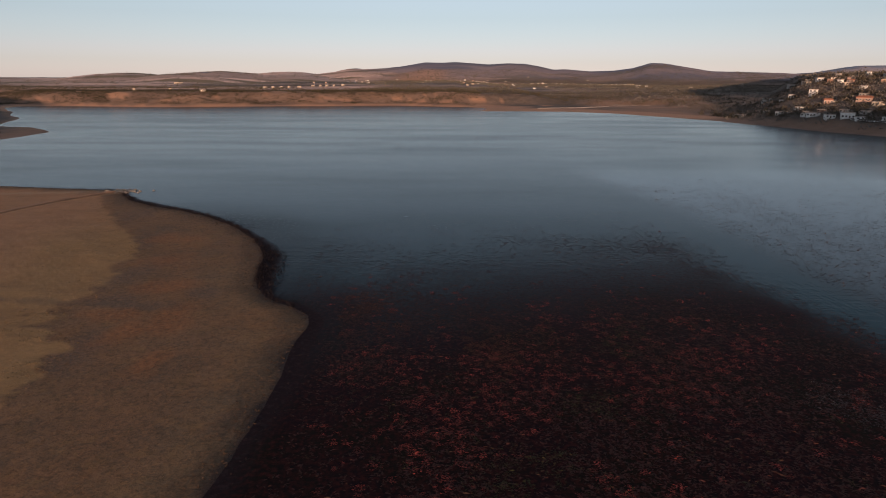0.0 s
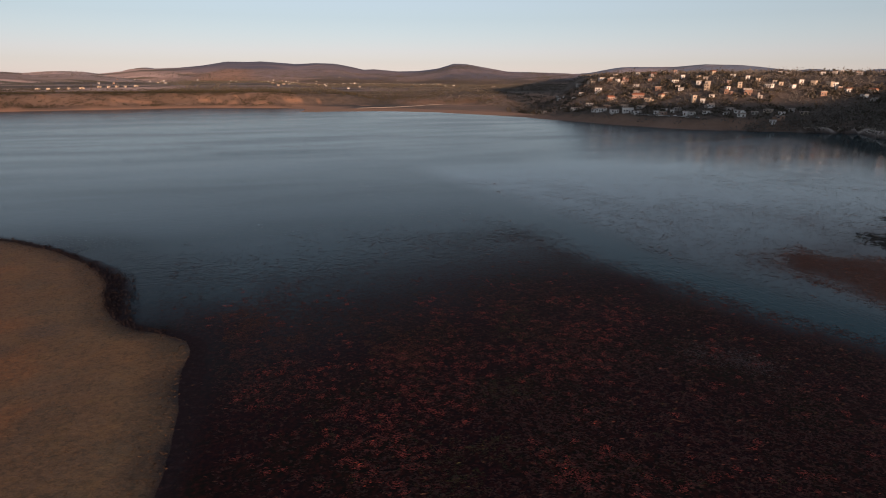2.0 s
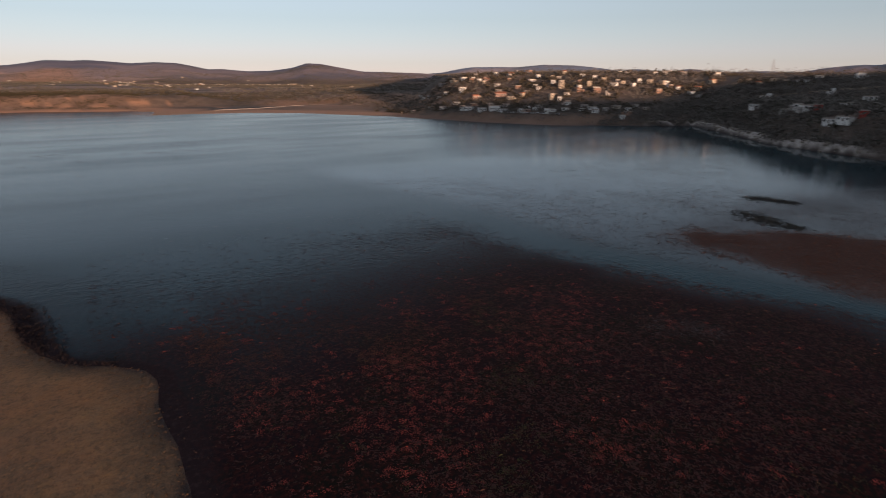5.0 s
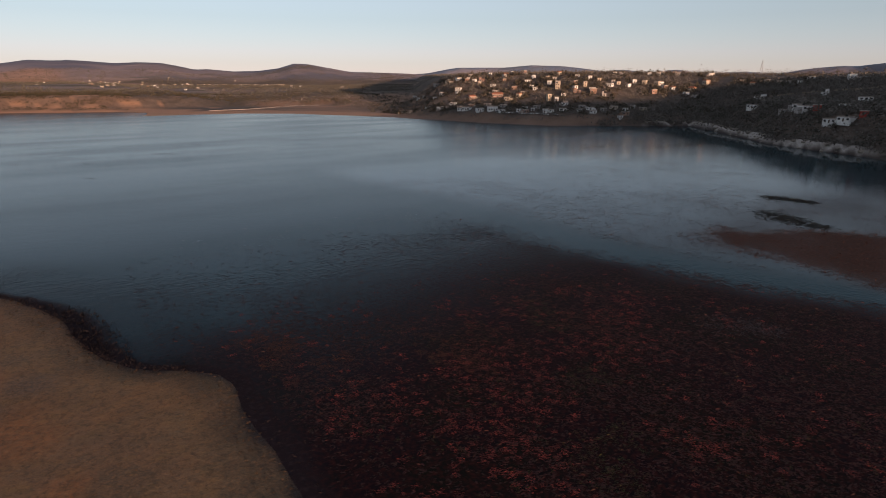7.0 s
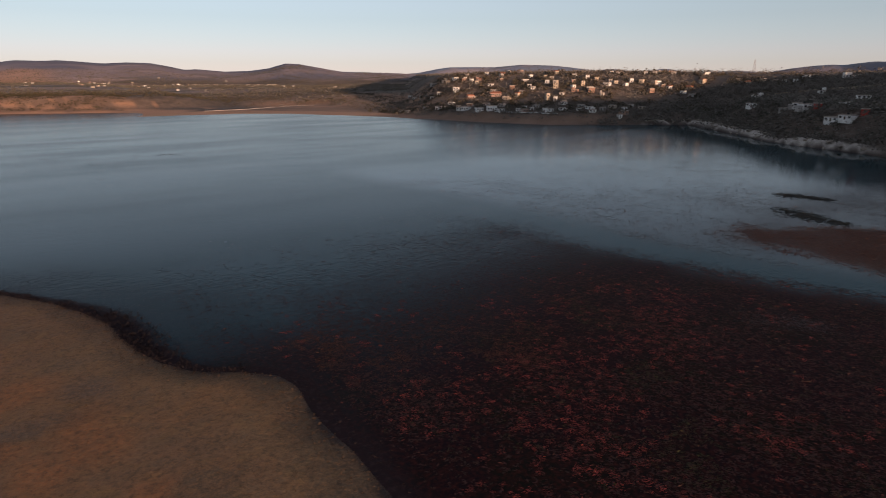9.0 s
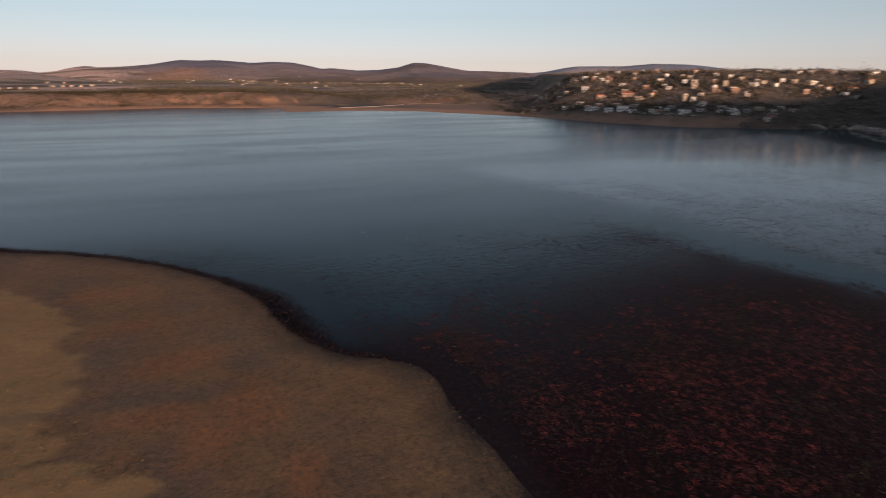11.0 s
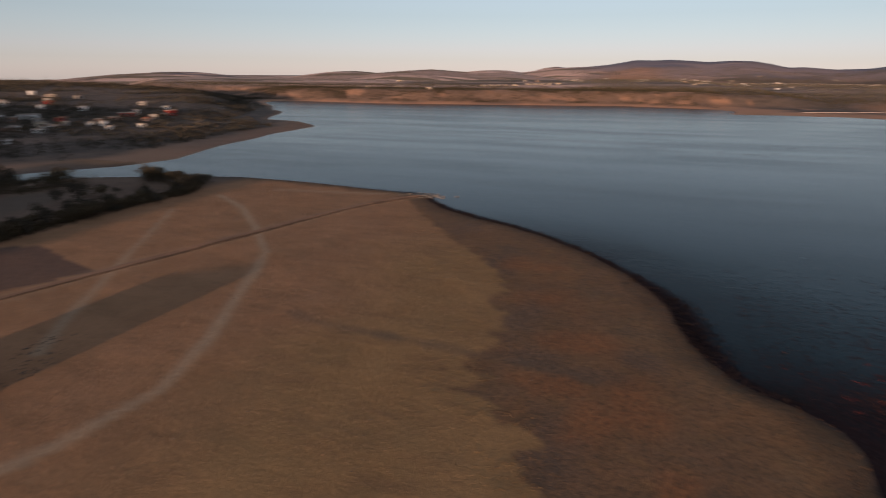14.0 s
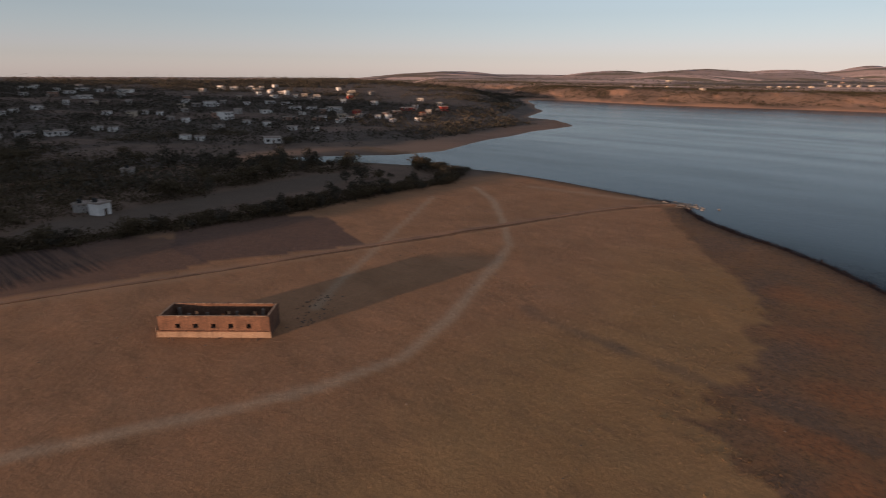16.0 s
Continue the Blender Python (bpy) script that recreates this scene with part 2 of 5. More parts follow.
TRACK = [(-140, 20), (-135, 34), (-130, 46), (-125, 58), (-121, 70), (-119, 85), (-124, 102), (-132, 120), (-139, 137), (-145, 149), (-163, 170),
         (-184, 192), (-204, 206)]
BANK = [(-200, 20), (-192, 46), (-187, 64), (-180, 87), (-176, 103), (-171, 123), (-159, 164), (-151, 194), (-144, 213), (-131, 232)]
SIDE_PATH = [(-203, 180), (-188, 155), (-175, 133), (-165, 117), (-155, 100), (-146, 87)]
HILL_ROAD = [(578, 392), (589, 364), (597, 341), (597, 316), (592, 290), (587, 266), (590, 250), (600, 232), (612, 210), (628, 186)]
CLEARING = [(-248, 70), (-251, 94), (-254, 114), (-256, 134), (-262, 158), (-264, 178)]
CREEK = [(-116, 116), (-111, 114), (-100, 113), (-90, 112), (-78, 111), (-66, 110), (-58, 107)]
FIELD = np.array([(-190, 86), (-172, 123), (-206, 134), (-233, 114), (-226, 96), (-208, 86)], float)


ROWS_FIELD = np.array([(-201, 26), (-192.5, 58), (-187.5, 86), (-213, 92), (-227, 82), (-238, 40)], float)


def smooth(a, b, x):
    k = np.clip((x - a) / (b - a), 0, 1)
    return k * k * (3 - 2 * k)


def lattice(ix, iy, seed):
    h = (ix * 374761393 + iy * 668265263 + seed * 982451653) & 0x7FFFFFFF
    h = ((h ^ (h >> 13)) * 1274126177) & 0x7FFFFFFF
    return ((h ^ (h >> 16)) & 0xFFFF) / 65535.0


def rough(x, y, size, octaves=4, seed=0):
    """Value noise between -1 and 1 whose largest waves are about size metres."""
    total, amount, norm = 0.0, 1.0, 0.0
    for o in range(octaves):
        u, v = x / size, y / size
        ix, iy = np.floor(u).astype(np.int64), np.floor(v).astype(np.int64)
        fx, fy = u - ix, v - iy
        fx, fy = fx * fx * (3 - 2 * fx), fy * fy * (3 - 2 * fy)
        c = [lattice(ix + i, iy + j, seed + o) for j in (0, 1) for i in (0, 1)]
        total = total + amount * ((c[0] * (1 - fx) + c[1] * fx) * (1 - fy) + (c[2] * (1 - fx) + c[3] * fx) * fy)
        norm, amount, size = norm + amount, amount * 0.5, size * 0.5
    return total / norm * 2 - 1


def line_distance(x, y, points, closed=False):
    points = np.asarray(points, float)
    best = np.full(x.shape, 1e9)
    for i in range(len(points) - (0 if closed else 1)):
        a, b = points[i], points[(i + 1) % len(points)]
        ab = b - a
        t = np.clip(((x - a[0]) * ab[0] + (y - a[1]) * ab[1]) / (ab @ ab), 0, 1)
        best = np.minimum(best, np.hypot(x - a[0] - t * ab[0], y - a[1] - t * ab[1]))
    return best


def inside(x, y, polygon):
    odd = np.zeros(x.shape, bool)
    for i in range(len(polygon)):
        a, b = polygon[i - 1], polygon[i]
        if a[1] != b[1]:
            odd ^= ((a[1] > y) != (b[1] > y)) & (x < (b[0] - a[0]) * (y - a[1]) / (b[1] - a[1]) + a[0])
    return odd


# far hills: bearing in degrees, distance, height, half width across, half depth
HILLS = [(-42, 3200, 50, 330, 700), (-34, 3400, 34, 500, 900), (-27, 2900, 56, 260, 800), (-20, 2700, 64, 330, 800), (-14, 2700, 62, 280, 700),
         (-8.1, 4400, 98, 190, 250), (49.4, 4300, 100, 330, 300), (53.7, 4300, 104, 260, 250), (59, 4000, 86, 600, 300), (66, 3600, 108, 380, 300),
         (70, 3600, 118, 480, 300), (75, 3500, 134, 480, 300)]
# long ridges: bearing and height of the crest, at one distance each
NORTH_RIDGE = [(-14, 20), (-12, 52), (-10, 64), (-8.8, 72), (-6, 78), (-4.1, 87), (-2, 105), (-0.2, 104), (0.9, 107), (2.6, 102), (4, 97), (5.7, 102), (7.4, 100),
               (8.7, 89), (10, 75), (11.1, 77), (13.2, 68), (15.4, 71), (17.1, 82), (18.6, 103), (19.8, 101), (21.1, 90), (23.6, 69), (26.8, 65), (28.9, 62), (31, 55), (34, 20)]
EAST_RIDGE = [(28, 60), (31, 74), (33, 102), (34, 112), (36, 113), (38.4, 113), (40.8, 129), (43.6, 123), (45, 112), (46.7, 96), (50, 60)]


def shore_distance(x, y):
    """Metres inland from the water's edge; below zero on the lake."""
    d = line_distance(x, y, LAKE, True)
    d = np.where(inside(x, y, LAKE), -d, d)
    reach = np.hypot(x + 40, y - 60)
    wobble = rough(x, y, 9, 3, 3) * 0.7 + rough(x, y, 60, 3, 5) * smooth(250, 500, reach) * 6
    return d + wobble


def height(x, y, d=None):
    d = shore_distance(x, y) if d is None else d
    land = np.clip(d, 0, None)
    h = np.where(d > 0, np.minimum(d * 0.05, 0.22 + d * 0.001), np.maximum(d * 0.06, -3.0))
    h = np.minimum(h, 1.4)
    town = smooth(-290, -900, x) * 28 * smooth(-250, -60, y) * (1 - smooth(700, 1000, y)) * smooth(4, 110, land)
    far = (17 * smooth(8, 75, land + rough(x, y, 45, 3, 193) * 14) * smooth(3, 14, land) + 6 * smooth(130, 700, land)) * smooth(-30, 60, y - 800 - 0.5 * np.clip(-x - 400, 0, 400)) * (1 - smooth(40, 220, x - 60))
    far = np.maximum(far, (3 * smooth(5, 60, land) + 14 * smooth(60, 600, land)) * smooth(640, 800, y) * smooth(-700, -560, x))
    far = far + 2.6 * smooth(2, 13, land) * smooth(760, 880, y) * smooth(60, 20, x)
    far = far * (1 - 0.93 * smooth(10, 45, x) * smooth(380, 340, x) * smooth(630, 690, y) * smooth(1010, 960, y))
    side = (x + 44) * 0.866 - (y - 17) * 0.5
    east = (9 * smooth(6, 35, land) + 40 * smooth(12, 235, land)) * smooth(-25, 75, side + rough(x, y, 90, 2, 9) * 14) * smooth(150, 215, x + 0.15 * y)
    cliff = 5 * smooth(1.5, 5, land + rough(x, y, 9, 2, 111) * 1.5) * smooth(-0.15, 0.25, rough(x, y, 30, 3, 48) + 0.4 * smooth(285, 225, y)) * smooth(440, 380, y) * smooth(190, 215, x)
    east = np.where(y < 330, np.maximum(east, 24 * smooth(3, 40, land) * smooth(180, 240, x)), east)
    east = np.maximum(east, cliff)
    h = h + np.maximum(np.maximum(town, far), east) * (d > 0)
    h = h + (rough(x, y, 160, 4, 11) * 4.0) * smooth(60, 400, land) + rough(x, y, 9, 3, 13) * 0.1 * (d > 2)
    # behind the town's ridge the land falls to a lower plain
    bearing_west = np.degrees(np.arctan2(x + 56, y - 26))
    h = h - 52 * smooth(1090, 1750, np.hypot(x + 40, y - 20)) * smooth(-43, -49, bearing_west) * smooth(-150, -120, bearing_west)
    for bearing, dist, top, across, depth in HILLS:
        bx, by = math.sin(radians(bearing)), math.cos(radians(bearing))
        u, v = (x + 30) * by - (y - 10) * bx, (x + 30) * bx + (y - 10) * by - dist
        r = np.sqrt((u / across) ** 2 + (v / depth) ** 2) + rough(x, y, 520, 5, 17) * 0.3
        h = np.maximum(h, (top + 6) * np.exp(-np.abs(r) ** 1.9 * 0.6) - 6 + (rough(x, y, 260, 5, 19) * 5 - np.abs(rough(x, y, 170, 4, 20)) * 9) * np.exp(-r * r * 0.8))
    bearing, reach = np.degrees(np.arctan2(x, y)), np.hypot(x, y)
    bearing = bearing + rough(x, y, 420, 3, 115) * 0.25
    for ridge, dist, depth in ((NORTH_RIDGE, 2800, 520), (EAST_RIDGE, 4300, 400)):
        table = np.array(ridge, float)
        top = np.interp(bearing, table[:, 0], table[:, 1], -9, -9)
        fall = np.exp(-((reach - dist) / depth) ** 2)
        gullies = (np.abs(rough(x, y, 190, 4, 20)) * -16 + rough(x, y, 300, 4, 19) * 8) * fall * (1 - fall) * 2.2
        h = np.maximum(h, (top + 9) * fall - 9 + gullies * (top > 20))
    # rises behind the flight line keep the low sun off both banks
    h = np.maximum(h, 74 * smooth(170, 300, x) * smooth(-90, -190, y) + rough(x, y, 120, 3, 21) * 5 - 8)
    h = np.maximum(h, (40 + 6 * smooth(-300, -400, x) + 20 * smooth(-420, -570, x)) * smooth(-190, -240, x) * smooth(-70, -190, y) + rough(x, y, 120, 3, 22) * 4 - 8)
    bank = 0.12 * smooth(4.0, 1.2, line_distance(x, y, BANK) + rough(x, y, 5, 2, 23) * 0.6)
    return h + bank * (np.hypot(x + 150, y - 120) < 220)


def polar_sheet(r0, r1, grow, fine, coarse):
    """Rings of points round the flight line, close together in front and wide apart behind."""
    angles = np.concatenate([np.arange(-108, 108, fine), np.arange(108, 252, coarse)])
    rings = r0 * np.exp(np.arange(0, math.log(r1 / r0) + grow, grow))
    a, r = np.meshgrid(np.radians(angles), rings)
    x, y = (-48 + r * np.sin(a)).ravel(), (18 + r * np.cos(a)).ravel()
    n, m = len(rings), len(angles)
    i, j = np.meshgrid(np.arange(n - 1), np.arange(m), indexing="ij")
    k = (j + 1) % m
    quads = np.stack([i * m + j, (i + 1) * m + j, (i + 1) * m + k, i * m + k], -1).reshape(-1, 4)[:, ::-1]
    return x, y, quads, np.arange(m)


def sheet(name, x, y, z, quads, cap, material, masks):
    me = bpy.data.meshes.new(name)
    me.vertices.add(len(x))
    me.vertices.foreach_set("co", np.stack([x, y, z], -1).astype(np.float32).ravel())
    total = len(quads) * 4 + len(cap)
    me.loops.add(total)
    me.loops.foreach_set("vertex_index", np.concatenate([quads.ravel(), cap[::-1]]).astype(np.int32))
    me.polygons.add(len(quads) + 1)
    me.polygons.foreach_set("loop_start", np.concatenate([np.arange(len(quads)) * 4, [len(quads) * 4]]).astype(np.int32))
    me.update(calc_edges=True)
    me.shade_smooth()
    for key, value in masks.items():
        me.attributes.new(key, "FLOAT", "POINT").data.foreach_set("value", np.clip(value, 0, 1).astype(np.float32))
    me.materials.append(material)
    return tagged(new(name, me), kind="structure")


def veg_edge(y):
    """Where the dry flat ends and the dark reed stubble begins."""
    return np.interp(y, [0, 40, 76, 84, 94, 99, 115, 130, 148, 163, 180, 220, 240], [-62, -61, -63, -64, -68, -77, -76, -79, -83, -90, -105, -132, -150])


gx, gy, gq, gcap = polar_sheet(12, 4900, 0.0145, 0.34, 2.5)
gd = shore_distance(gx, gy)
gz = height(gx, gy, gd)
land = np.clip(gd, 0, None)
flat = smooth(-345, -330, gx) * (gy < 262) * (gx < 20)
streaks = rough(gx + gy * 0.3, gy * 3, 9, 4, 31) * 5 + rough(gx, gy, 30, 3, 33) * 4
teeth = rough(gx * 0.35 + gy * 0.4, gy * 1.9 - gx * 0.5, 3.2, 3, 34) * (2.6 + 4.5 * np.exp(-((gy - 104) / 14) ** 2))
mud = smooth(-0.9, 0.9, gx - veg_edge(gy) + streaks * 0.45 + teeth) * flat
mud = mud * (0.9 + 0.1 * rough(gx, gy, 7, 3, 36))
mud = np.maximum(mud, smooth(9, 3, gd + streaks * 0.5) * flat)
fringe = rough(gx, gy, 4, 3, 35)
wet = (0.5 * smooth(1.8, -0.4, gd + fringe * 1.1) + 0.5 * smooth(8.5, 0.2, gd + fringe * 3.2) * (0.45 + 0.55 * smooth(130, 100, gy))) * (np.hypot(gx + 60, gy - 120) < 230) + smooth(3.5, 0, gd) * (gx > 200) * (gy < 440)
track = np.maximum(smooth(1.9, 0.5, line_distance(gx, gy, TRACK) + rough(gx, gy, 6, 3, 37) * 0.5) * 0.9, 0.35 * smooth(4.0, 1.5, line_distance(gx, gy, BANK) + fringe * 1.2))
track = np.maximum(track, 0.6 * smooth(3.5, 0.8, line_distance(gx, gy, [(-190, 224), (-170, 226), (-146, 230), (-132, 233)]) + fringe * 0.8))
track = np.maximum(track, 0.8 * smooth(1.5, 0.5, line_distance(gx, gy, SIDE_PATH) + fringe * 0.4))
creek_and_shade = smooth(2.6, 0.0, line_distance(gx, gy, CREEK) + rough(gx, gy, 6, 4, 39) * 2.2) * (0.55 + 0.35 * rough(gx, gy, 5, 3, 40))
silt = 0.65 * flat * smooth(16, 5, gd + rough(gx, gy, 16, 3, 159) * 6) * smooth(150, 110, gy) * (0.6 + 0.4 * rough(gx, gy, 5, 3, 161))
# the creek's grey also paints the shade on the clearing
creek_and_shade = np.maximum(creek_and_shade, 0.75 * smooth(15, 8, line_distance(gx, gy, CLEARING) + rough(gx, gy, 12, 3, 197) * 4))
nudge = rough(gx, gy, 8, 3, 93) * 1.2
field = (np.where(inside(gx + nudge, gy + nudge, FIELD), 0.9, 0.0) + np.where(inside(gx + nudge, gy, ROWS_FIELD), 0.8, 0.0)) * flat
wood = smooth(-214, -226, gx - rough(gx, gy, 20, 3, 41) * 3) * flat * smooth(262, 240, gy) * (gy > 40 - 0.2 * gx - 60)
back = 1 - flat
scrub = np.maximum(back, wood * 0.8)
west = smooth(-290, -330, gx) * smooth(900, 800, gy) * smooth(30, 44, gd)
strips = west * smooth(0.12, 0.26, rough((gx * 0.93 - gy * 0.37) * 1.5, (gx * 0.37 + gy * 0.93) * 0.45, 62, 3, 195))
spit = smooth(20, 60, gx) * smooth(360, 330, gx) * smooth(640, 700, gy) * smooth(985, 955, gy)
wide = np.where(gx < -380, 9.0, np.where(gx > 200, 34.0, np.where(gx < -250, 46.0, 24.0)))
wide = np.where((gy > 700) & (gx < 60), 11.0, wide) * (1 - spit) + 90 * spit
beach = back * smooth(wide, wide * 0.5, gd + rough(gx, gy, 40, 3, 43) * wide * 0.3) * np.where(gx > 230, np.maximum(0.3 * smooth(380, 460, gy), spit), 1.0) * np.clip(smooth(760, 840, gy) + 0.75 + (gx > 200), 0, 1) * smooth(230, 330, np.hypot(gx, gy))
cuts = smooth(0.24, 0.36, rough(gx * 0.6, gy * 1.3, 24, 4, 151) + rough(gx, gy, 9, 3, 152) * 0.22) * smooth(16, 30, land) * smooth(330, 200, land) * smooth(820, 900, gy) * (gx < 420)
beach = beach * (1 - 0.62 * smooth(290, 350, gy) * (gx < -280) * (gy < 760))
beach = np.maximum(beach, cuts * 0.75 * back)
beach = np.maximum(beach, strips * 0.1)
quarry = np.exp(-((np.degrees(np.arctan2(gx, gy)) + 2.4) / 2.6) ** 4) * smooth(2080, 2180, gy) * smooth(2560, 2440, gy + rough(gx, gy, 120, 3, 181) * 90)
beach = np.maximum(beach, quarry * 0.6)
beach = np.maximum(beach, (0.16 + 0.1 * smooth(160, 90, land)) * back * smooth(820, 900, gy) * smooth(1500, 1250, gy) * smooth(120, 0, gx))
# paler ground colour lifts the hill's shadow in the valley; no beach here
valley = smooth(200, 260, gx) * smooth(600, 500, gx) * smooth(600, 680, gy) * smooth(1150, 950, gy) * (0.45 + 0.3 * rough(gx, gy, 60, 3, 157))
beach = np.maximum(beach, valley * back * smooth(10, 30, land))
patch = rough(gx * 0.6, gy * 2.2, 260, 3, 45)
farm = back * smooth(-0.25, 0.1, patch) * smooth(980, 1150, gy) * smooth(20, 60, land) * (1 - smooth(100, 500, gx) * smooth(1500, 1000, gy))
rock = smooth(-0.15, 0.25, rough(gx, gy, 30, 3, 48) + 0.4 * smooth(285, 225, gy)) * smooth(0.8, 2, gd) * smooth(10, 6, gd + rough(gx, gy, 12, 3, 47) * 5) * (gx > 200) * smooth(440, 380, gy)
west_side = smooth(-4, -9, np.degrees(np.arctan2(gx, gy)))
slopes = smooth(0.18, 0.28, rough(gx * 0.7, gy * 1.6, 330, 3, 49) + 0.34 * west_side - 0.25 * (1 - west_side)) * smooth(1700, 2000, np.hypot(gx, gy)) * smooth(82, 60, gz) * smooth(3400, 3000, np.hypot(gx, gy))
farm = np.maximum(farm * (0.3 + 0.7 * west_side), slopes * 0.9)
farm = np.maximum(farm, 0.85 * west_side * smooth(1500, 1900, np.hypot(gx, gy)) * smooth(3300, 3000, np.hypot(gx, gy)) * smooth(-0.15, 0.12, rough(gx * 0.6, gy * 1.8, 240, 3, 205)))
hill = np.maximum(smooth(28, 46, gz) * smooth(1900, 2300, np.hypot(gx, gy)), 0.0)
def blobs(spots, seed):
    """Soft ragged patches: centre, reach along x and along y."""
    total = np.zeros(len(gx))
    frayed = rough(gx, gy, 7, 4, seed) * 0.7
    for cx, cy, ax, ay in spots:
        total = np.maximum(total, smooth(1.25, 0.35, np.hypot((gx - cx) / ax, (gy - cy) / ay) + frayed))
    return total


rust_mask = blobs([(-62, 120, 8, 5), (-66, 105, 8, 4), (-59, 96, 5, 7), (-53, 104, 5, 10), (-70, 140, 9, 7), (-78, 160, 8, 7), (-48, 84, 4, 7)], 183) * flat
ash_mask = blobs([(-84, 160, 5, 12), (-74, 130, 4, 14), (-68, 113, 7, 3.5), (-60, 110, 8, 3), (-62, 90, 5, 10), (-105, 188, 8, 8), (-52, 118, 4, 5)], 185) * flat
# the last mask grows with distance and drives the painted haze
ground = sheet("ground", gx, gy, gz, gq, gcap, ground_material(), dict(mud=mud, wet=wet, track=track, creek_and_shade=creek_and_shade, field=field, scrub=scrub, beach=beach, farm=farm, hill=hill, rock=rock, silt=silt, rust=rust_mask, ash=ash_mask, furrow=0.85 * inside(gx, gy, ROWS_FIELD) * smooth(72, 66, gy) * smooth(-199, -202, gx), red_tan=0.64 * smooth(-90, -130, gx + rough(gx, gy, 30, 3, 199) * 14), far_haze=smooth(3300, 3700, np.hypot(gx, gy))))
tagged(ground, "dry tan lake shore rising to scrubby hills", "ground")

wx, wy, wq, wcap = polar_sheet(12, 1085, 0.018, 0.48, 4.0)
wd = shore_distance(wx, wy)
CLEAR = [(52, 300), (67, 236), (75, 198), (78.5, 168), (80, 140), (82, 117), (86.5, 101), (90.5, 87), (96, 75), (101, 64), (109, 30)]
clear = line_distance(wx, wy, CLEAR)
beyond = wx - np.interp(wy, [30, 64, 75, 87, 101, 117, 140, 168, 198, 236, 300], [109, 101, 96, 90.5, 86.5, 82, 80, 78.5, 75, 67, 52])
near_weed = smooth(235, 75, wy + rough(wx, wy, 40, 3, 51) * 14 - np.clip(wx, -20, 60) * 0.35) * smooth(1, -20, beyond + rough(wx, wy, 12, 3, 52) * 5)
far_weed = smooth(0, 9, beyond) * (smooth(340, 200, wy) * 0.2 + 0.6 * smooth(225, 120, wy + rough(wx, wy, 50, 3, 203) * 22))
weed = np.maximum(near_weed, far_weed * (0.64 + 0.4 * rough(wx, wy, 40, 4, 53))) * smooth(1.6, 4.5, clear + rough(wx, wy, 15, 3, 55) * 1.5)
cove = np.exp(-(((wx + 44) / 10) ** 2 + ((wy - 134) / 18) ** 2))
shore_dark = smooth(-3.4 - 5 * cove - 2.5 * smooth(115, 100, wy), -0.6, wd + rough(wx, wy, 10, 3, 59) * 1.6) * (np.hypot(wx + 60, wy - 120) < 190) * smooth(245, 230, wy)
shore_dark = shore_dark * (0.82 + 0.18 * rough(wx, wy, 6, 3, 191))
weed = np.maximum(weed, shore_dark)
MAT = np.array([(114, 119), (131, 120), (133, 112), (143, 108), (156, 98), (168, 82), (186, 58), (150, 36), (112, 48), (106, 62), (109, 78), (111, 92), (106, 106)], float)
drift = rough(wx, wy, 14, 4, 95) * 5
mat = np.where(inside(wx, wy, MAT), 1.0, -1.0) * line_distance(wx, wy, MAT, True)
mat = smooth(-4, 9, mat + drift) * (0.85 + 0.15 * smooth(-0.4, 0.2, rough(wx, wy, 20, 3, 97)))
red = np.maximum(near_weed * smooth(185, 85, wy - np.clip(wx, -20, 60) * 0.35), smooth(8, 30, beyond) * smooth(150, 105, wy + rough(wx, wy, 30, 3, 57) * 8))
shelf = (0.55 + 0.35 * smooth(130, 108, wy)) * smooth(-44, -5, wd + rough(wx, wy, 30, 3, 155) * 8) * (np.hypot(wx + 60, wy - 120) < 190) * smooth(235, 175, wy)
weed = np.maximum(weed, shelf * 0.95)
red = np.maximum(red, shelf)
red = np.maximum(red, 0.4 * smooth(16, 3, clear) * smooth(190, 100, wy))
calm = smooth(-85, -20, wd) * smooth(180, 260, wx) * smooth(420, 330, wy)
calm = np.maximum(calm, 0.85 * smooth(0, 25, beyond) * smooth(345, 245, wy + rough(wx, wy, 60, 3, 187) * 25) * (0.75 + 0.25 * rough(wx, wy * 2, 50, 3, 189)))
calm = calm * (1 - mat)
water = sheet("water", wx, wy, np.zeros(len(wx)), wq, wcap, water_material(), dict(weed=weed, red=np.maximum(red, shore_dark), mat=mat, edge=shore_dark, calm=calm))
tagged(water, "calm dark lake water with red weed", "water")


# ---- helpers for things ----
rng = np.random.default_rng(7)


def box(bm, x0, x1, y0, y1, z0, z1):
    v = [bm.verts.new((x, y, z)) for z in (z0, z1) for y in (y0, y1) for x in (x0, x1)]
    for q in ((0, 2, 3, 1), (4, 5, 7, 6), (0, 1, 5, 4), (2, 6, 7, 3), (0, 4, 6, 2), (1, 3, 7, 5)):
        bm.faces.new([v[k] for k in q])
    return bm


def mesh_of(name, bm, material):
    me = bpy.data.meshes.new(name)
    bm.to_mesh(me)
    bm.free()
    me.materials.append(material)
    return me


def part(name, bm, material, parent, label=""):
    ob = new(name, mesh_of(name, bm, material) if isinstance(bm, bmesh.types.BMesh) else bm)
    ob.parent = parent
    return tagged(ob, label)


def thing(name, m, label, category, group=""):
    ob = new(name)
    ob.matrix_world = m
    return tagged(ob, label, category, group)


def ground_z(x, y):
    return float(height(np.array([float(x)]), np.array([float(y)]))[0])


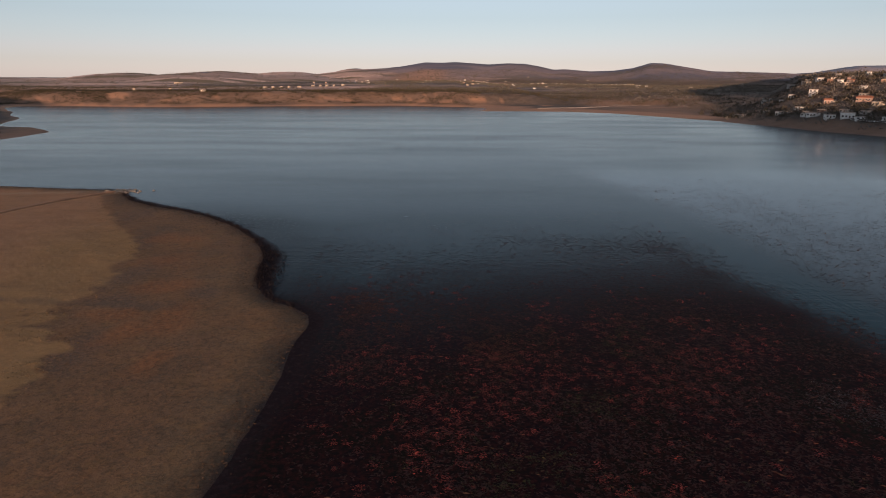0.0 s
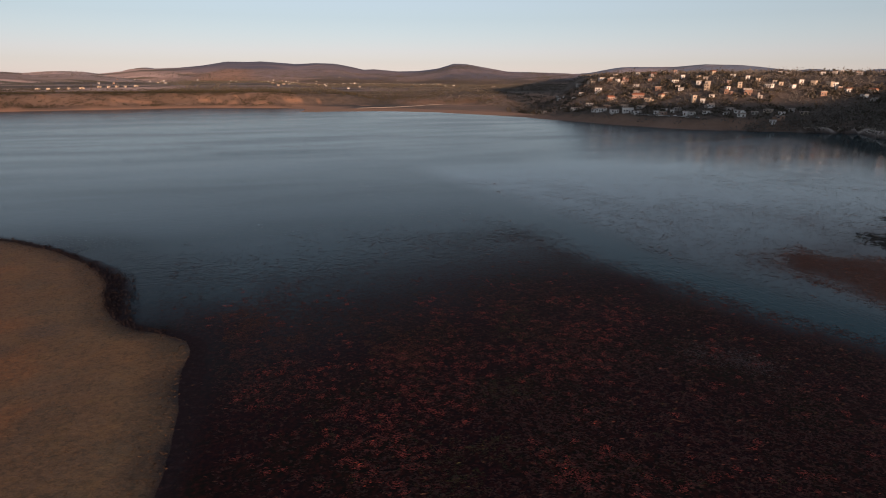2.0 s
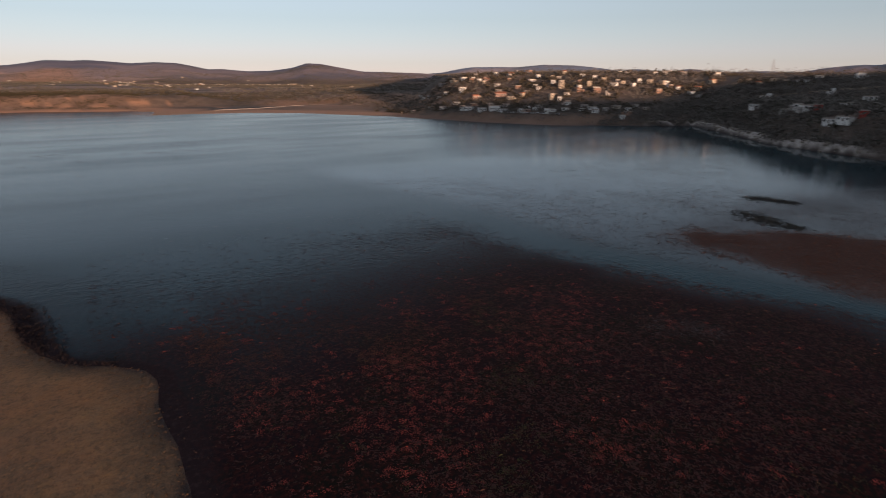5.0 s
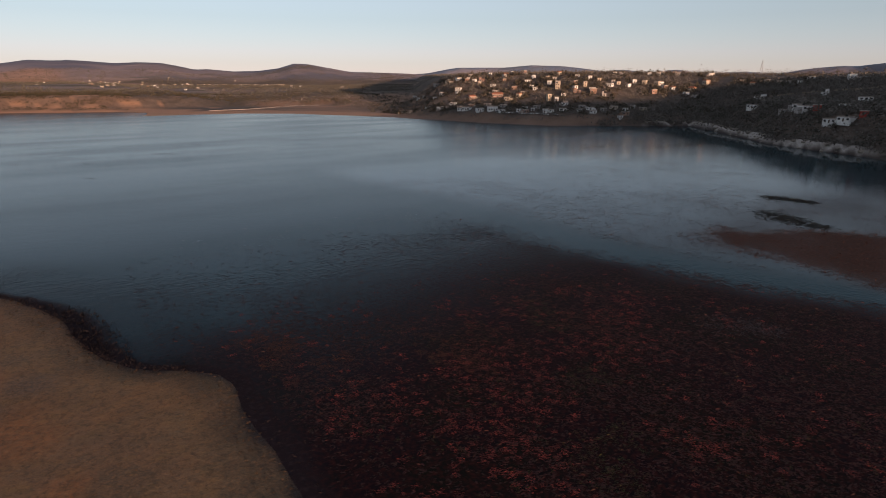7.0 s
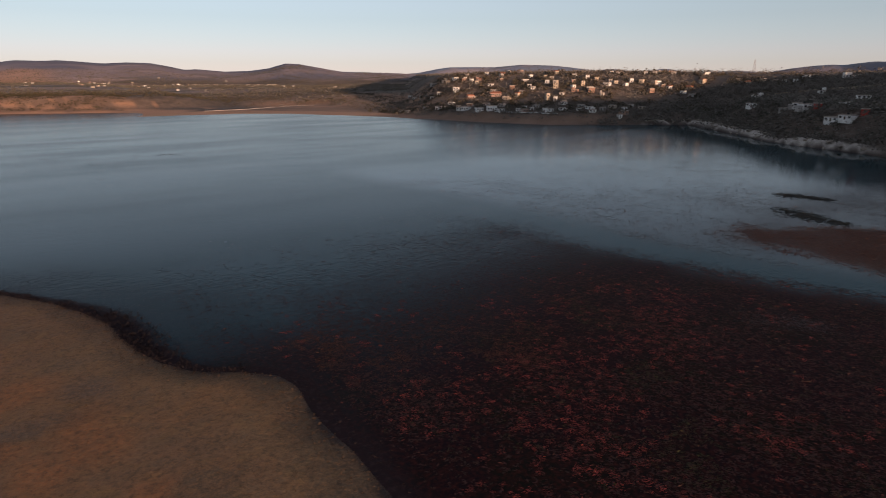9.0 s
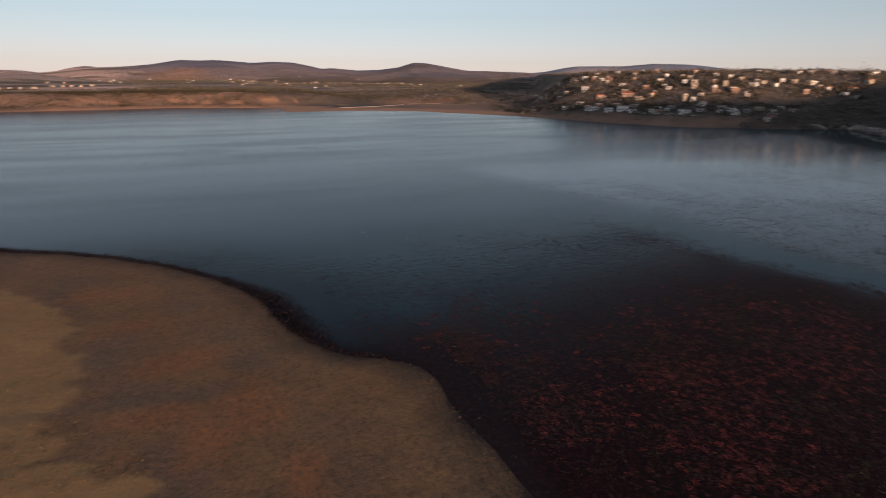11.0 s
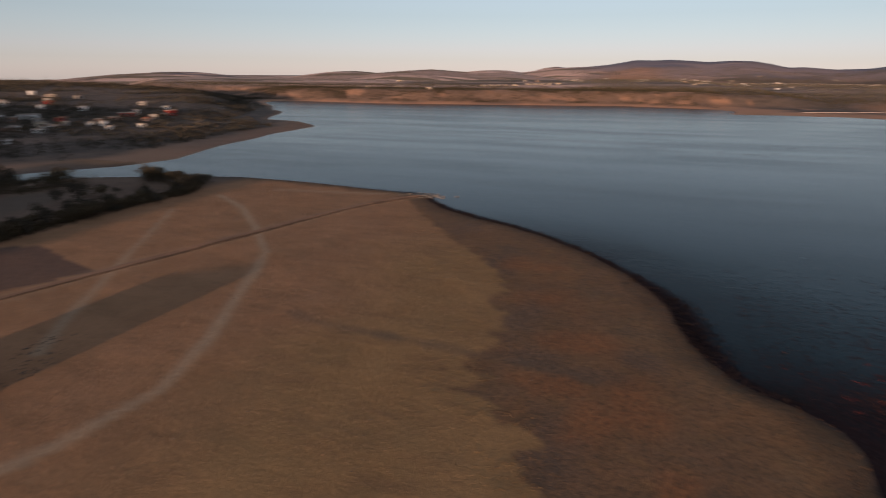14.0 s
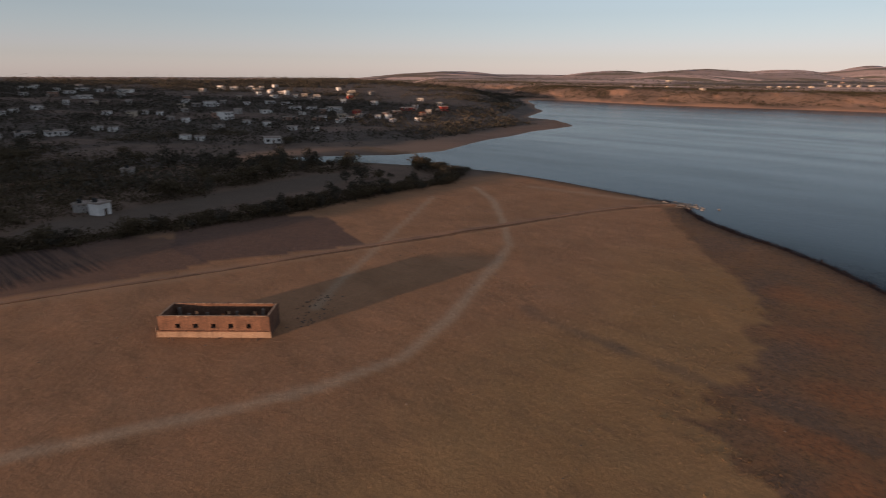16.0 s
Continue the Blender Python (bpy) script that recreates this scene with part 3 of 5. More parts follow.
def plain_material(name, light, dark, scale=0.6, roughness=0.85, spread=0.25):
    """Painted or plastered surface with blotches, fine grain and a tint of its own for each object."""
    n = Nodes(name)
    p = n.coord()
    stain = n.noise(p, scale, 5, 0.6, 0.35, 0.75)
    grain = n.noise(p, scale * 9, 4, 0.6, 0.3, 0.8)
    colour = n.mix(n.math("MULTIPLY", stain, 0.8), light, dark)
    colour = n.mix(n.math("MULTIPLY", grain, 0.25), colour, dark)
    colour = n.mix(n.math("MULTIPLY", n.random(), spread), colour, tuple(0.5 * c for c in light))
    n.bump(grain, 0.3, 0.03)
    return n.done(colour, roughness)


def leaf_material(name, a, b, c):
    """Foliage: three colours by leaf, darker and lighter crowns by plant."""
    n = Nodes(name)
    colour = n.mix(n.island(), a, b)
    colour = n.mix(n.math("MULTIPLY", n.attribute("tone"), 0.75), colour, c)
    colour = n.mix(n.math("MULTIPLY", n.random(), 0.35), colour, tuple(0.55 * v for v in a))
    return n.done(colour, 0.8, 0.0, 0.12)


def quads_mesh(name, corners, tones, material):
    """One mesh of loose leaves: corners is (count, 4, 3), tones one number a leaf."""
    count = len(corners)
    me = bpy.data.meshes.new(name)
    me.vertices.add(count * 4)
    me.vertices.foreach_set("co", corners.astype(np.float32).ravel())
    me.loops.add(count * 4)
    me.loops.foreach_set("vertex_index", np.arange(count * 4, dtype=np.int32))
    me.polygons.add(count)
    me.polygons.foreach_set("loop_start", np.arange(count, dtype=np.int32) * 4)
    me.update(calc_edges=True)
    me.attributes.new("tone", "FLOAT", "POINT").data.foreach_set("value", np.repeat(tones, 4).astype(np.float32))
    me.materials.append(material)
    return me


def leaf_cards(centres, size, lie=0.0, slim=0.55, curl=0.0):
    """Pointed leaf-like quads at the centres, turned at random; lie 1 lays them flat, lie -1 stands them up."""
    n = len(centres)
    a = rng.normal(size=(n, 3))
    b = rng.normal(size=(n, 3))
    if lie > 0:
        a[:, 2] *= 1 - lie
        b[:, 2] *= 1 - lie
    if lie < 0:
        a = np.stack([rng.normal(0, 0.35, n), rng.normal(0, 0.35, n), np.ones(n)], -1)
    a /= np.linalg.norm(a, axis=1, keepdims=True)
    b -= (a * b).sum(1, keepdims=True) * a
    b /= np.linalg.norm(b, axis=1, keepdims=True) + 1e-6
    s = (size * rng.uniform(0.6, 1.3, n))[:, None] if np.isscalar(size) else (size * rng.uniform(0.7, 1.25, n))[:, None]
    w = s * slim * rng.uniform(0.7, 1.2, (n, 1))
    if lie < 0:
        return np.stack([centres - b * w * 0.4, centres + b * w * 0.4, centres + a * s + b * w, centres + a * s * 0.9 - b * w], 1)
    return np.stack([centres - a * s * 0.5, centres + b * w * 0.5, centres + a * s * 0.5, centres - b * w * 0.5], 1)


def bush_points(n, wide, high, clumps):
    """Points in an uneven crown made of several lumps."""
    hub = rng.normal(size=(clumps, 3))
    hub /= np.linalg.norm(hub, axis=1, keepdims=True)
    hub *= rng.uniform(0.25, 0.75, (clumps, 1))
    pick = rng.integers(0, clumps, n)
    v = rng.normal(size=(n, 3))
    v /= np.linalg.norm(v, axis=1, keepdims=True)
    v *= rng.uniform(0.25, 1.0, (n, 1)) ** 0.5 * rng.uniform(0.28, 0.5, clumps)[pick][:, None]
    p = hub[pick] + v
    p *= (wide / 2, wide / 2, high / 2)
    p[:, 2] += high / 2 - min(0.0, 0.0)
    return p


def scatter(name, xy, z, size, per, lie, leaf, squash, material, label, category, slim=0.55, lift=0.0):
    """Many low plants as one mesh: per leaves each, in a small heap of that size."""
    n = len(xy)
    base = np.repeat(np.column_stack([xy, z]), per, 0)
    heap = np.repeat(size, per)
    off = rng.normal(size=(n * per, 3)) * 0.42
    off[:, 2] = np.abs(off[:, 2]) * squash
    centres = base + off * heap[:, None]
    centres[:, 2] += lift
    corners = leaf_cards(centres, heap * leaf, lie, slim)
    tones = np.clip(np.repeat(rng.uniform(0, 1, n), per) + rng.normal(0, 0.12, n * per), 0, 1)
    ob = new(name, quads_mesh(name, corners, tones, material))
    return tagged(ob, label, category, kind="stuff")


def sprinkle(count, x0, x1, y0, y1, density):
    """Up to count places in a rectangle, kept by a density between 0 and 1."""
    xy = np.column_stack([rng.uniform(x0, x1, count), rng.uniform(y0, y1, count)])
    return xy[rng.uniform(0, 1, count) < density(xy[:, 0], xy[:, 1])]


def mat_strip(points, count, wide):
    """Places strewn along a line."""
    points = np.array(points, float)
    t = rng.uniform(0, len(points) - 1, count)
    k = np.minimum(t.astype(int), len(points) - 2)
    return points[k] + (points[k + 1] - points[k]) * (t - k)[:, None] + rng.normal(0, wide, (count, 2)) * (1.15 - 0.8 * np.abs(t / (len(points) - 1) - 0.4))[:, None]


# ---- colours of things ----
WHITE = plain_material("white_plaster", (0.8, 0.78, 0.75), (0.5, 0.48, 0.45))
CREAM = plain_material("cream_plaster", (0.52, 0.43, 0.33), (0.32, 0.26, 0.2))
PINK = plain_material("pink_plaster", (0.4, 0.26, 0.21), (0.26, 0.17, 0.14))
SALMON = plain_material("salmon_plaster", (0.36, 0.22, 0.16), (0.24, 0.145, 0.11))
GREY = plain_material("bare_concrete", (0.4, 0.37, 0.34), (0.22, 0.2, 0.19))
RED = plain_material("red_plaster", (0.42, 0.06, 0.045), (0.27, 0.045, 0.035))
TERRACOTTA = plain_material("terracotta_tiles", (0.34, 0.13, 0.07), (0.2, 0.08, 0.05), 1.5)
ROOF = plain_material("flat_roof_screed", (0.42, 0.36, 0.31), (0.25, 0.2, 0.18))
FRAME = plain_material("window_frame_paint", (0.55, 0.52, 0.48), (0.35, 0.32, 0.3))
BARK = plain_material("bark", (0.14, 0.1, 0.075), (0.07, 0.05, 0.04), 2.0, 0.95)
STONE = plain_material("pale_stone", (0.34, 0.29, 0.24), (0.16, 0.135, 0.115), 0.5, 0.95)
CAR_DARK = plain_material("tyre_rubber", (0.03, 0.03, 0.03), (0.015, 0.015, 0.015))
LEAF_OLIVE = leaf_material("olive_leaves", (0.055, 0.045, 0.028), (0.098, 0.076, 0.044), (0.13, 0.09, 0.054))
LEAF_DARK = leaf_material("dark_leaves", (0.042, 0.042, 0.032), (0.08, 0.07, 0.05), (0.11, 0.082, 0.06))
# leaf colours raised and greyed to carry haze over the shaded slope
HILL_LEAF = leaf_material("hazed_grey_leaves", (0.105, 0.1, 0.09), (0.165, 0.15, 0.132), (0.21, 0.17, 0.146))
SCRUB_LEAF = leaf_material("dry_scrub", (0.064, 0.062, 0.05), (0.1, 0.092, 0.072), (0.135, 0.108, 0.084))
BANK_LEAF = leaf_material("olive_scrub", (0.03, 0.03, 0.02), (0.054, 0.05, 0.03), (0.085, 0.06, 0.036))


def glass_material():
    n = Nodes("dark_window_glass")
    return n.done((0.02, 0.022, 0.026), 0.12, 0.0, 0.5)


GLASS = glass_material()


# ---- the ruin on the flat ----
def ruin_material(name, light, dark):
    n = Nodes(name)
    p = n.coord()
    course = n.noise(n.stretch(p, 1.2, 1.2, 5.0), 1.0, 5, 0.65, 0.3, 0.75)
    blot = n.noise(p, 0.45, 5, 0.65, 0.4, 0.7)
    colour = n.mix(course, light, dark)
    colour = n.mix(n.math("MULTIPLY", blot, 0.6), colour, tuple(0.5 * c for c in dark))
    drip = n.noise(n.stretch(p, 2.2, 2.2, 0.25), 1.0, 4, 0.6, 0.52, 0.7)
    colour = n.mix(n.math("MULTIPLY", drip, 0.5), colour, tuple(0.6 * c for c in dark))
    lime = n.noise(p, 2.6, 4, 0.6, 0.64, 0.72)
    colour = n.mix(n.math("MULTIPLY", lime, 0.5), colour, tuple(min(0.5, 1.7 * c) for c in light))
    n.bump(n.math("ADD", course, n.noise(n.stretch(p, 4, 4, 14), 1.0, 3, 0.6)), 0.7, 0.06)
    return n.done(colour, 0.95)


def ragged_wall(length, thick, z0, z1, holes=(), uneven=0.16, seed=1):
    """A wall along x with its outer face at y 0, a broken top edge and openings (x0, x1, z0, z1) right through it."""
    bm = bmesh.new()
    step = 0.4
    cuts = sorted({round(k * step, 3) for k in range(int(length / step) + 1)} | {length} | {round(v, 3) for h in holes for v in h[:2]})
    cuts = [c for i, c in enumerate(cuts) if i == 0 or c - cuts[i - 1] > 0.02]
    r = random.Random(seed)
    tops = [z1 + r.uniform(-uneven, uneven * 0.4) - (0.28 if r.random() < 0.04 else 0) for _ in cuts]
    known = {}

    def at(x, y, z):
        key = (round(x, 3), round(y, 3), round(z, 3))
        if key not in known:
            known[key] = bm.verts.new(key)
        return known[key]

    def face(*corners):
        bm.faces.new([at(*c) for c in corners])

    def gap(i):
        return next((h for h in holes if 0 <= i < len(cuts) - 1 and cuts[i] >= h[0] - 0.03 and cuts[i + 1] <= h[1] + 0.03), None)

    levels = (holes[0][2], holes[0][3]) if holes else ((z0 + z1) / 2, z1 - 0.7)
    for i, (a, b) in enumerate(zip(cuts, cuts[1:])):
        la, lb = (z0, *levels, tops[i]), (z0, *levels, tops[i + 1])
        for k in range(3):
            if gap(i) and k == 1:
                continue
            face((a, 0, la[k]), (b, 0, lb[k]), (b, 0, lb[k + 1]), (a, 0, la[k + 1]))
            face((b, thick, lb[k]), (a, thick, la[k]), (a, thick, la[k + 1]), (b, thick, lb[k + 1]))
        face((a, 0, tops[i]), (b, 0, tops[i + 1]), (b, thick, tops[i + 1]), (a, thick, tops[i]))
        if gap(i):
            face((a, 0, levels[0]), (b, 0, levels[0]), (b, thick, levels[0]), (a, thick, levels[0]))
            face((b, 0, levels[1]), (a, 0, levels[1]), (a, thick, levels[1]), (b, thick, levels[1]))
            if not gap(i - 1):
                face((a, 0, levels[0]), (a, thick, levels[0]), (a, thick, levels[1]), (a, 0, levels[1]))
            if not gap(i + 1):
                face((b, thick, levels[0]), (b, 0, levels[0]), (b, 0, levels[1]), (b, thick, levels[1]))
    for i in (0, -1):
        for lo, hi in zip((z0, *levels), (*levels, tops[i])):
            face((cuts[i], 0, lo), (cuts[i], thick, lo), (cuts[i], thick, hi), (cuts[i], 0, hi))
    bmesh.ops.recalc_face_normals(bm, faces=bm.faces[:])
    return bm


def build_ruin():
    brick = ruin_material("weathered_brick", (0.225, 0.115, 0.07), (0.09, 0.05, 0.036))
    plaster = ruin_material("pale_plinth_plaster", (0.36, 0.25, 0.17), (0.25, 0.165, 0.115))
    inner = ruin_material("grey_inner_plaster", (0.26, 0.2, 0.16), (0.14, 0.11, 0.09))
    ruin = thing("roofless_ruin", pose(-155.0, 61.2, ground_z(-148, 69), 0, 0, 43), "roofless brick ruin with small windows on dry lake bed", "ruin")
    long, deep, top = 19.2, 6.3, 3.9
    holes = [(c - 0.42, c + 0.42, 1.66, 2.5) for c in (3.35, 6.45, 9.5, 12.5, 15.6)]
    front = part("front_wall", ragged_wall(long, 0.55, -0.4, top, holes, 0.07, 2), brick, ruin)
    back_holes = [(c - 0.36, c + 0.36, 1.7, 2.45) for c in (4.2, 10.1, 14.8)]
    back = part("back_wall", ragged_wall(long, 0.55, -0.4, top + 0.05, back_holes, 0.1, 3), brick, ruin)
    back.location = (0, deep - 0.55, 0)
    for x, seed in ((0.0, 4), (long - 0.55, 5)):
        end = part("end_wall", ragged_wall(deep - 1.1, 0.55, -0.4, top, (), 0.12, seed), brick, ruin)
        end.matrix_local = pose(x + 0.55, 0.55, 0, 0, 0, 90)
        part("coping", box(bmesh.new(), 0.1, deep - 1.2, 0.12, 0.44, top - 0.3, top + 0.05), plaster, end, "pale broken coping")
    part("plinth", box(bmesh.new(), -0.18, long + 0.18, -0.2, -0.003, -0.4, 1.12), plaster, front, "pale plastered plinth")
    part("ledge", box(bmesh.new(), -0.24, long + 0.24, -0.3, -0.003, 1.124, 1.27), brick, front)
    part("coping", box(bmesh.new(), 0.1, long - 0.1, 0.06, 0.42, top - 0.35, top + 0.07), plaster, back, "pale broken coping")
    part("coping", box(bmesh.new(), 0.15, long - 0.2, 0.12, 0.46, top - 0.3, top + 0.04), plaster, front, "pale broken coping")
    part("buttress", box(bmesh.new(), -0.32, -0.2, -0.26, 0.3, -0.4, 2.0), plaster, ruin, "leaning pale corner buttress")
    part("partition", ragged_wall(long - 1.3, 0.3, -0.3, 1.9, (), 0.3, 12), inner, ruin, "low broken inner wall").location = (0.65, deep - 3.0, 0)
    r = random.Random(8)
    for k in range(7):
        x = 2.0 + k * 2.5 + r.uniform(-0.3, 0.3)
        stub = part("pillar", box(bmesh.new(), -0.22, 0.22, -0.25, 0.25, -0.3, r.uniform(2.3, 3.6)), inner, ruin, "broken pale inner pillar")
        stub.location = (x, deep - 1.6 - (k % 2) * 1.9, 0)
    bm = bmesh.new()
    grid = [[bm.verts.new((0.56 + (long - 1.12) * i / 36, 0.56 + (deep - 1.12) * j / 12, r.uniform(0.02, 0.16) + (0.35 if r.random() < 0.08 else 0))) for j in range(13)] for i in range(37)]
    for i in range(36):
        for j in range(12):
            bm.faces.new((grid[i][j], grid[i + 1][j], grid[i + 1][j + 1], grid[i][j + 1]))
    part("rubble_floor", bm, inner, ruin)


build_ruin()


# ---- the causeway across the flat ----
def strip_mesh(line, profile, seed, wobble=0.25):
    """A long earthwork: a profile of (sideways, up) points swept along a line, with uneven edges."""
    pts = np.array(line, float)
    run = np.concatenate([[0], np.cumsum(np.hypot(*np.diff(pts, axis=0).T))])
    s = np.arange(0, run[-1], 1.3)
    x, y = np.interp(s, run, pts[:, 0]), np.interp(s, run, pts[:, 1])
    x, y = [np.convolve(np.pad(v, 6, "edge"), np.ones(13) / 13, "valid") for v in (x, y)]
    tx, ty = np.gradient(x), np.gradient(y)
    size = np.hypot(tx, ty)
    nx, ny = ty / size, -tx / size
    z = height(x, y)
    bm, rows = bmesh.new(), []
    for k, (side, up) in enumerate(profile):
        full = 0.45 + 0.55 * smooth(60, 130, s)
        off = side * full + rough(s, s * 0 + k * 50.0, 4.0, 3, seed) * wobble
        lift = np.where(up < 0, up, up * full * (0.85 + 0.5 * rough(s, s * 0 + k * 31.0, 9.0, 3, seed + 4)))
        rows.append([bm.verts.new((x[i] + nx[i] * off[i], y[i] + ny[i] * off[i], z[i] + lift[i])) for i in range(len(s))])
    for a, b in zip(rows, rows[1:]):
        for i in range(len(s) - 1):
            bm.faces.new((a[i], b[i], b[i + 1], a[i + 1]))
    bmesh.ops.recalc_face_normals(bm, faces=bm.faces[:])
    return bm


def build_causeway():
    earth, verge = Nodes("trodden_earth"), Nodes("verge_shade_tone")
    for n, a, b in ((earth, (0.25, 0.145, 0.095), (0.34, 0.205, 0.135)), (verge, (0.1, 0.066, 0.046), (0.19, 0.115, 0.072))):
        p = n.coord()
        grit = n.noise(p, 1.8, 5, 0.65)
        colour = n.mix(n.noise(p, 0.12, 5, 0.6), a, b)
        n.bump(grit, 0.5, 0.08)
        n.done(n.mix(n.math("MULTIPLY", grit, 0.4), colour, tuple(0.5 * v for v in a)), 0.95, 0.0, 0.1)
    way = tagged(new("causeway"), "low earth causeway with a pale trodden track", "causeway")
    part("roadbed", strip_mesh(BANK, [(-2.6, -0.25), (-1.2, 0.34), (-0.8, 0.4), (0, 0.36), (0.5, 0.4), (0.8, 0.32)], 41), earth.mat, way, "pale trodden earth track")
    # dark strip on the near slope: the shade of the ditch, painted
    part("verge", strip_mesh(BANK, [(0.79, 0.3), (1.3, 0.22), (2.4, -0.25)], 47, 0.4), verge.mat, way, "causeway slope coloured dark for the ditch's shade")


build_causeway()


# ---- houses ----
def build_hill_road():
    earth = Nodes("road_earth")
    p = earth.coord()
    earth.done(earth.mix(earth.noise(p, 0.4, 5, 0.7, 0.3, 0.7), (0.2, 0.15, 0.11), (0.34, 0.27, 0.2)), 0.95)
    way = thing("hill_road", pose(0, 0, 0), "pale unpaved road along the wooded hillside", "road")
    part("roadbed", strip_mesh(HILL_ROAD, [(-6.0, -1.5), (-4.6, 0.9), (-1.5, 0.8), (1.5, 0.9), (4.6, 0.7), (8.0, -3.5)], 213, 0.8), earth.mat, way, "pale graded earth")


build_hill_road()


def window_meshes():
    bm = bmesh.new()
    for x0, x1, z0, z1 in ((-0.5, -0.42, 0, 1), (0.42, 0.5, 0, 1), (-0.42, 0.42, 0, 0.08), (-0.42, 0.42, 0.92, 1)):
        box(bm, x0, x1, -0.09, 0.02, z0, z1)
    return mesh_of("window", bm, FRAME), mesh_of("pane", box(bmesh.new(), -0.42, 0.42, -0.05, 0.02, 0.08, 0.92), GLASS), mesh_of("door", box(bmesh.new(), -0.5, 0.5, -0.06, 0.02, 0, 1), BARK)


WINDOW, PANE, DOOR = window_meshes()
PAINT = {"w": (WHITE, "white"), "c": (CREAM, "cream"), "y": (CREAM, "yellowish cream"), "o": (CREAM, "warm cream"), "p": (PINK, "pink"),
         "t": (SALMON, "terracotta-coloured"), "s": (SALMON, "salmon"), "g": (GREY, "bare grey concrete"), "r": (RED, "red")}


def gable(bm, w, d, z, rise):
    a = [bm.verts.new(v) for v in ((-w, -d, z), (w, -d, z), (w, d, z), (-w, d, z), (-w * 0.75, 0, z + rise), (w * 0.75, 0, z + rise))]
    b = [bm.verts.new((v.co.x, v.co.y, v.co.z - 0.25)) for v in a[:4]]
    for q in ((a[0], a[1], a[5], a[4]), (a[2], a[3], a[4], a[5]), (a[1], a[2], a[5]), (a[3], a[0], a[4]), (b[3], b[2], b[1], b[0])):
        bm.faces.new(q)
    for k in range(4):
        bm.faces.new((b[k], b[(k + 1) % 4], a[(k + 1) % 4], a[k]))
    return bm


def house(x, y, wide, high, style, where, group):
    """A flat-roofed or tiled village house whose front looks to the lake."""
    if where == "near" and wide < 30:
        wide, high = max(4.2, wide * (0.45 + 0.3 * ((x * 7.3 + y * 3.1) % 1.0 if x % 1 else (x * 13 + y * 7) % 10 / 10) if "hill" in group else 0.7)), max(2.6, high * (0.66 if "hill" in group else 0.72))
    if where == "far":
        wide, high = max(4.6, wide * 0.46), max(2.5, high * 0.36)
    r = random.Random(int(x * 7 + y * 13))
    paint, word = PAINT[style[0]]
    deep = min(max(wide * r.uniform(0.6, 0.9), 5.0), 13.0)
    facing = math.degrees(math.atan2(-40 - x, y - 80)) if where != "far" else 0.0
    turn = facing + r.uniform(-40, 40)
    z = ground_z(x, y)
    tiled = len(style) > 1 or (style[0] in "op" and r.random() < 0.5)
    storeys = max(1, round(high / 3.1))
    m = pose(x, y, z, 0, 0, turn)
    words = ("%s %s house with %s roof among trees" % (word, "two-storey" if storeys == 2 else "tall" if storeys > 2 else "low", "tiled terracotta" if tiled else "flat"))
    home = thing("house", m, words, "house", group)
    w, d = wide / 2, deep / 2
    body = bmesh.new()
    stepped = storeys > 1 and r.random() < 0.55
    upper = high if not stepped else high * (storeys - 1) / storeys
    box(body, -w, w, -d, d, -2.5, upper)
    if stepped:
        s = r.choice((-1, 1))
        cut = w * r.uniform(-0.2, 0.3)
        box(body, min(s * w, cut * s) + 0.002, max(s * w, cut * s) - 0.002, -d * 0.6, d - 0.002, upper + 0.002, high)
    wall = part("wall", body, paint, home)
    if tiled:
        part("roof", gable(bmesh.new(), w + 0.4, d + 0.4, high + 0.26 if not stepped else upper + 0.26, min(2.2, deep * 0.2)), TERRACOTTA, home, "tiled terracotta roof")
    else:
        bm = bmesh.new()
        t = upper + 0.003
        box(bm, -w - 0.25, w + 0.25, -d - 0.25, d + 0.25, t, t + 0.22)
        for q in ((-w - 0.25, w + 0.25, -d - 0.25, -d), (-w - 0.25, w + 0.25, d, d + 0.25), (-w - 0.25, -w, -d, d), (w, w + 0.25, -d, d)):
            if not stepped:
                box(bm, *q, t + 0.22, t + 0.6)
        part("roof", bm, ROOF, home, "flat screeded roof")
        if r.random() < 0.35:
            part("water_tank", box(bmesh.new(), -w * 0.5, -w * 0.5 + 1.1, d * 0.2, d * 0.2 + 1.1, upper + 0.23, upper + 1.5), CAR_DARK, home, "black rooftop water tank")
    if wide > 6 and r.random() < 0.6:
        s = r.choice((-1, 1))
        bm = bmesh.new()
        x0, x1 = sorted((s * (w + 0.003), s * (w + wide * r.uniform(0.25, 0.5))))
        box(bm, x0, x1, -d * r.uniform(0.2, 0.9), d * 0.8, -2.5, min(2.6, high * 0.7))
        part("annex", bm, r.choice((paint, GREY, ROOF)), home, "lower side annex")
    per = max(1, min(5, int(wide / 2.5)))
    for level in range(min(storeys, 4)):
        base = high / storeys * level
        for k in range(per):
            px = -w + wide * (k + 0.5) / per
            if level == 0 and k == per // 2:
                part("door", DOOR, None, home, "dark wooden door").matrix_local = Matrix.LocRotScale((px, -d - 0.03, 0), None, (1.1, 1, 2.1))
                continue
            if stepped and level == storeys - 1:
                break
            frame_ob = part("window", WINDOW, None, home)
            frame_ob.matrix_local = Matrix.LocRotScale((px, -d - 0.02, base + 0.9), None, (min(2.3, wide / per * 0.62), 1, min(1.6, high / storeys * 0.52)))
            part("pane", PANE, None, frame_ob)


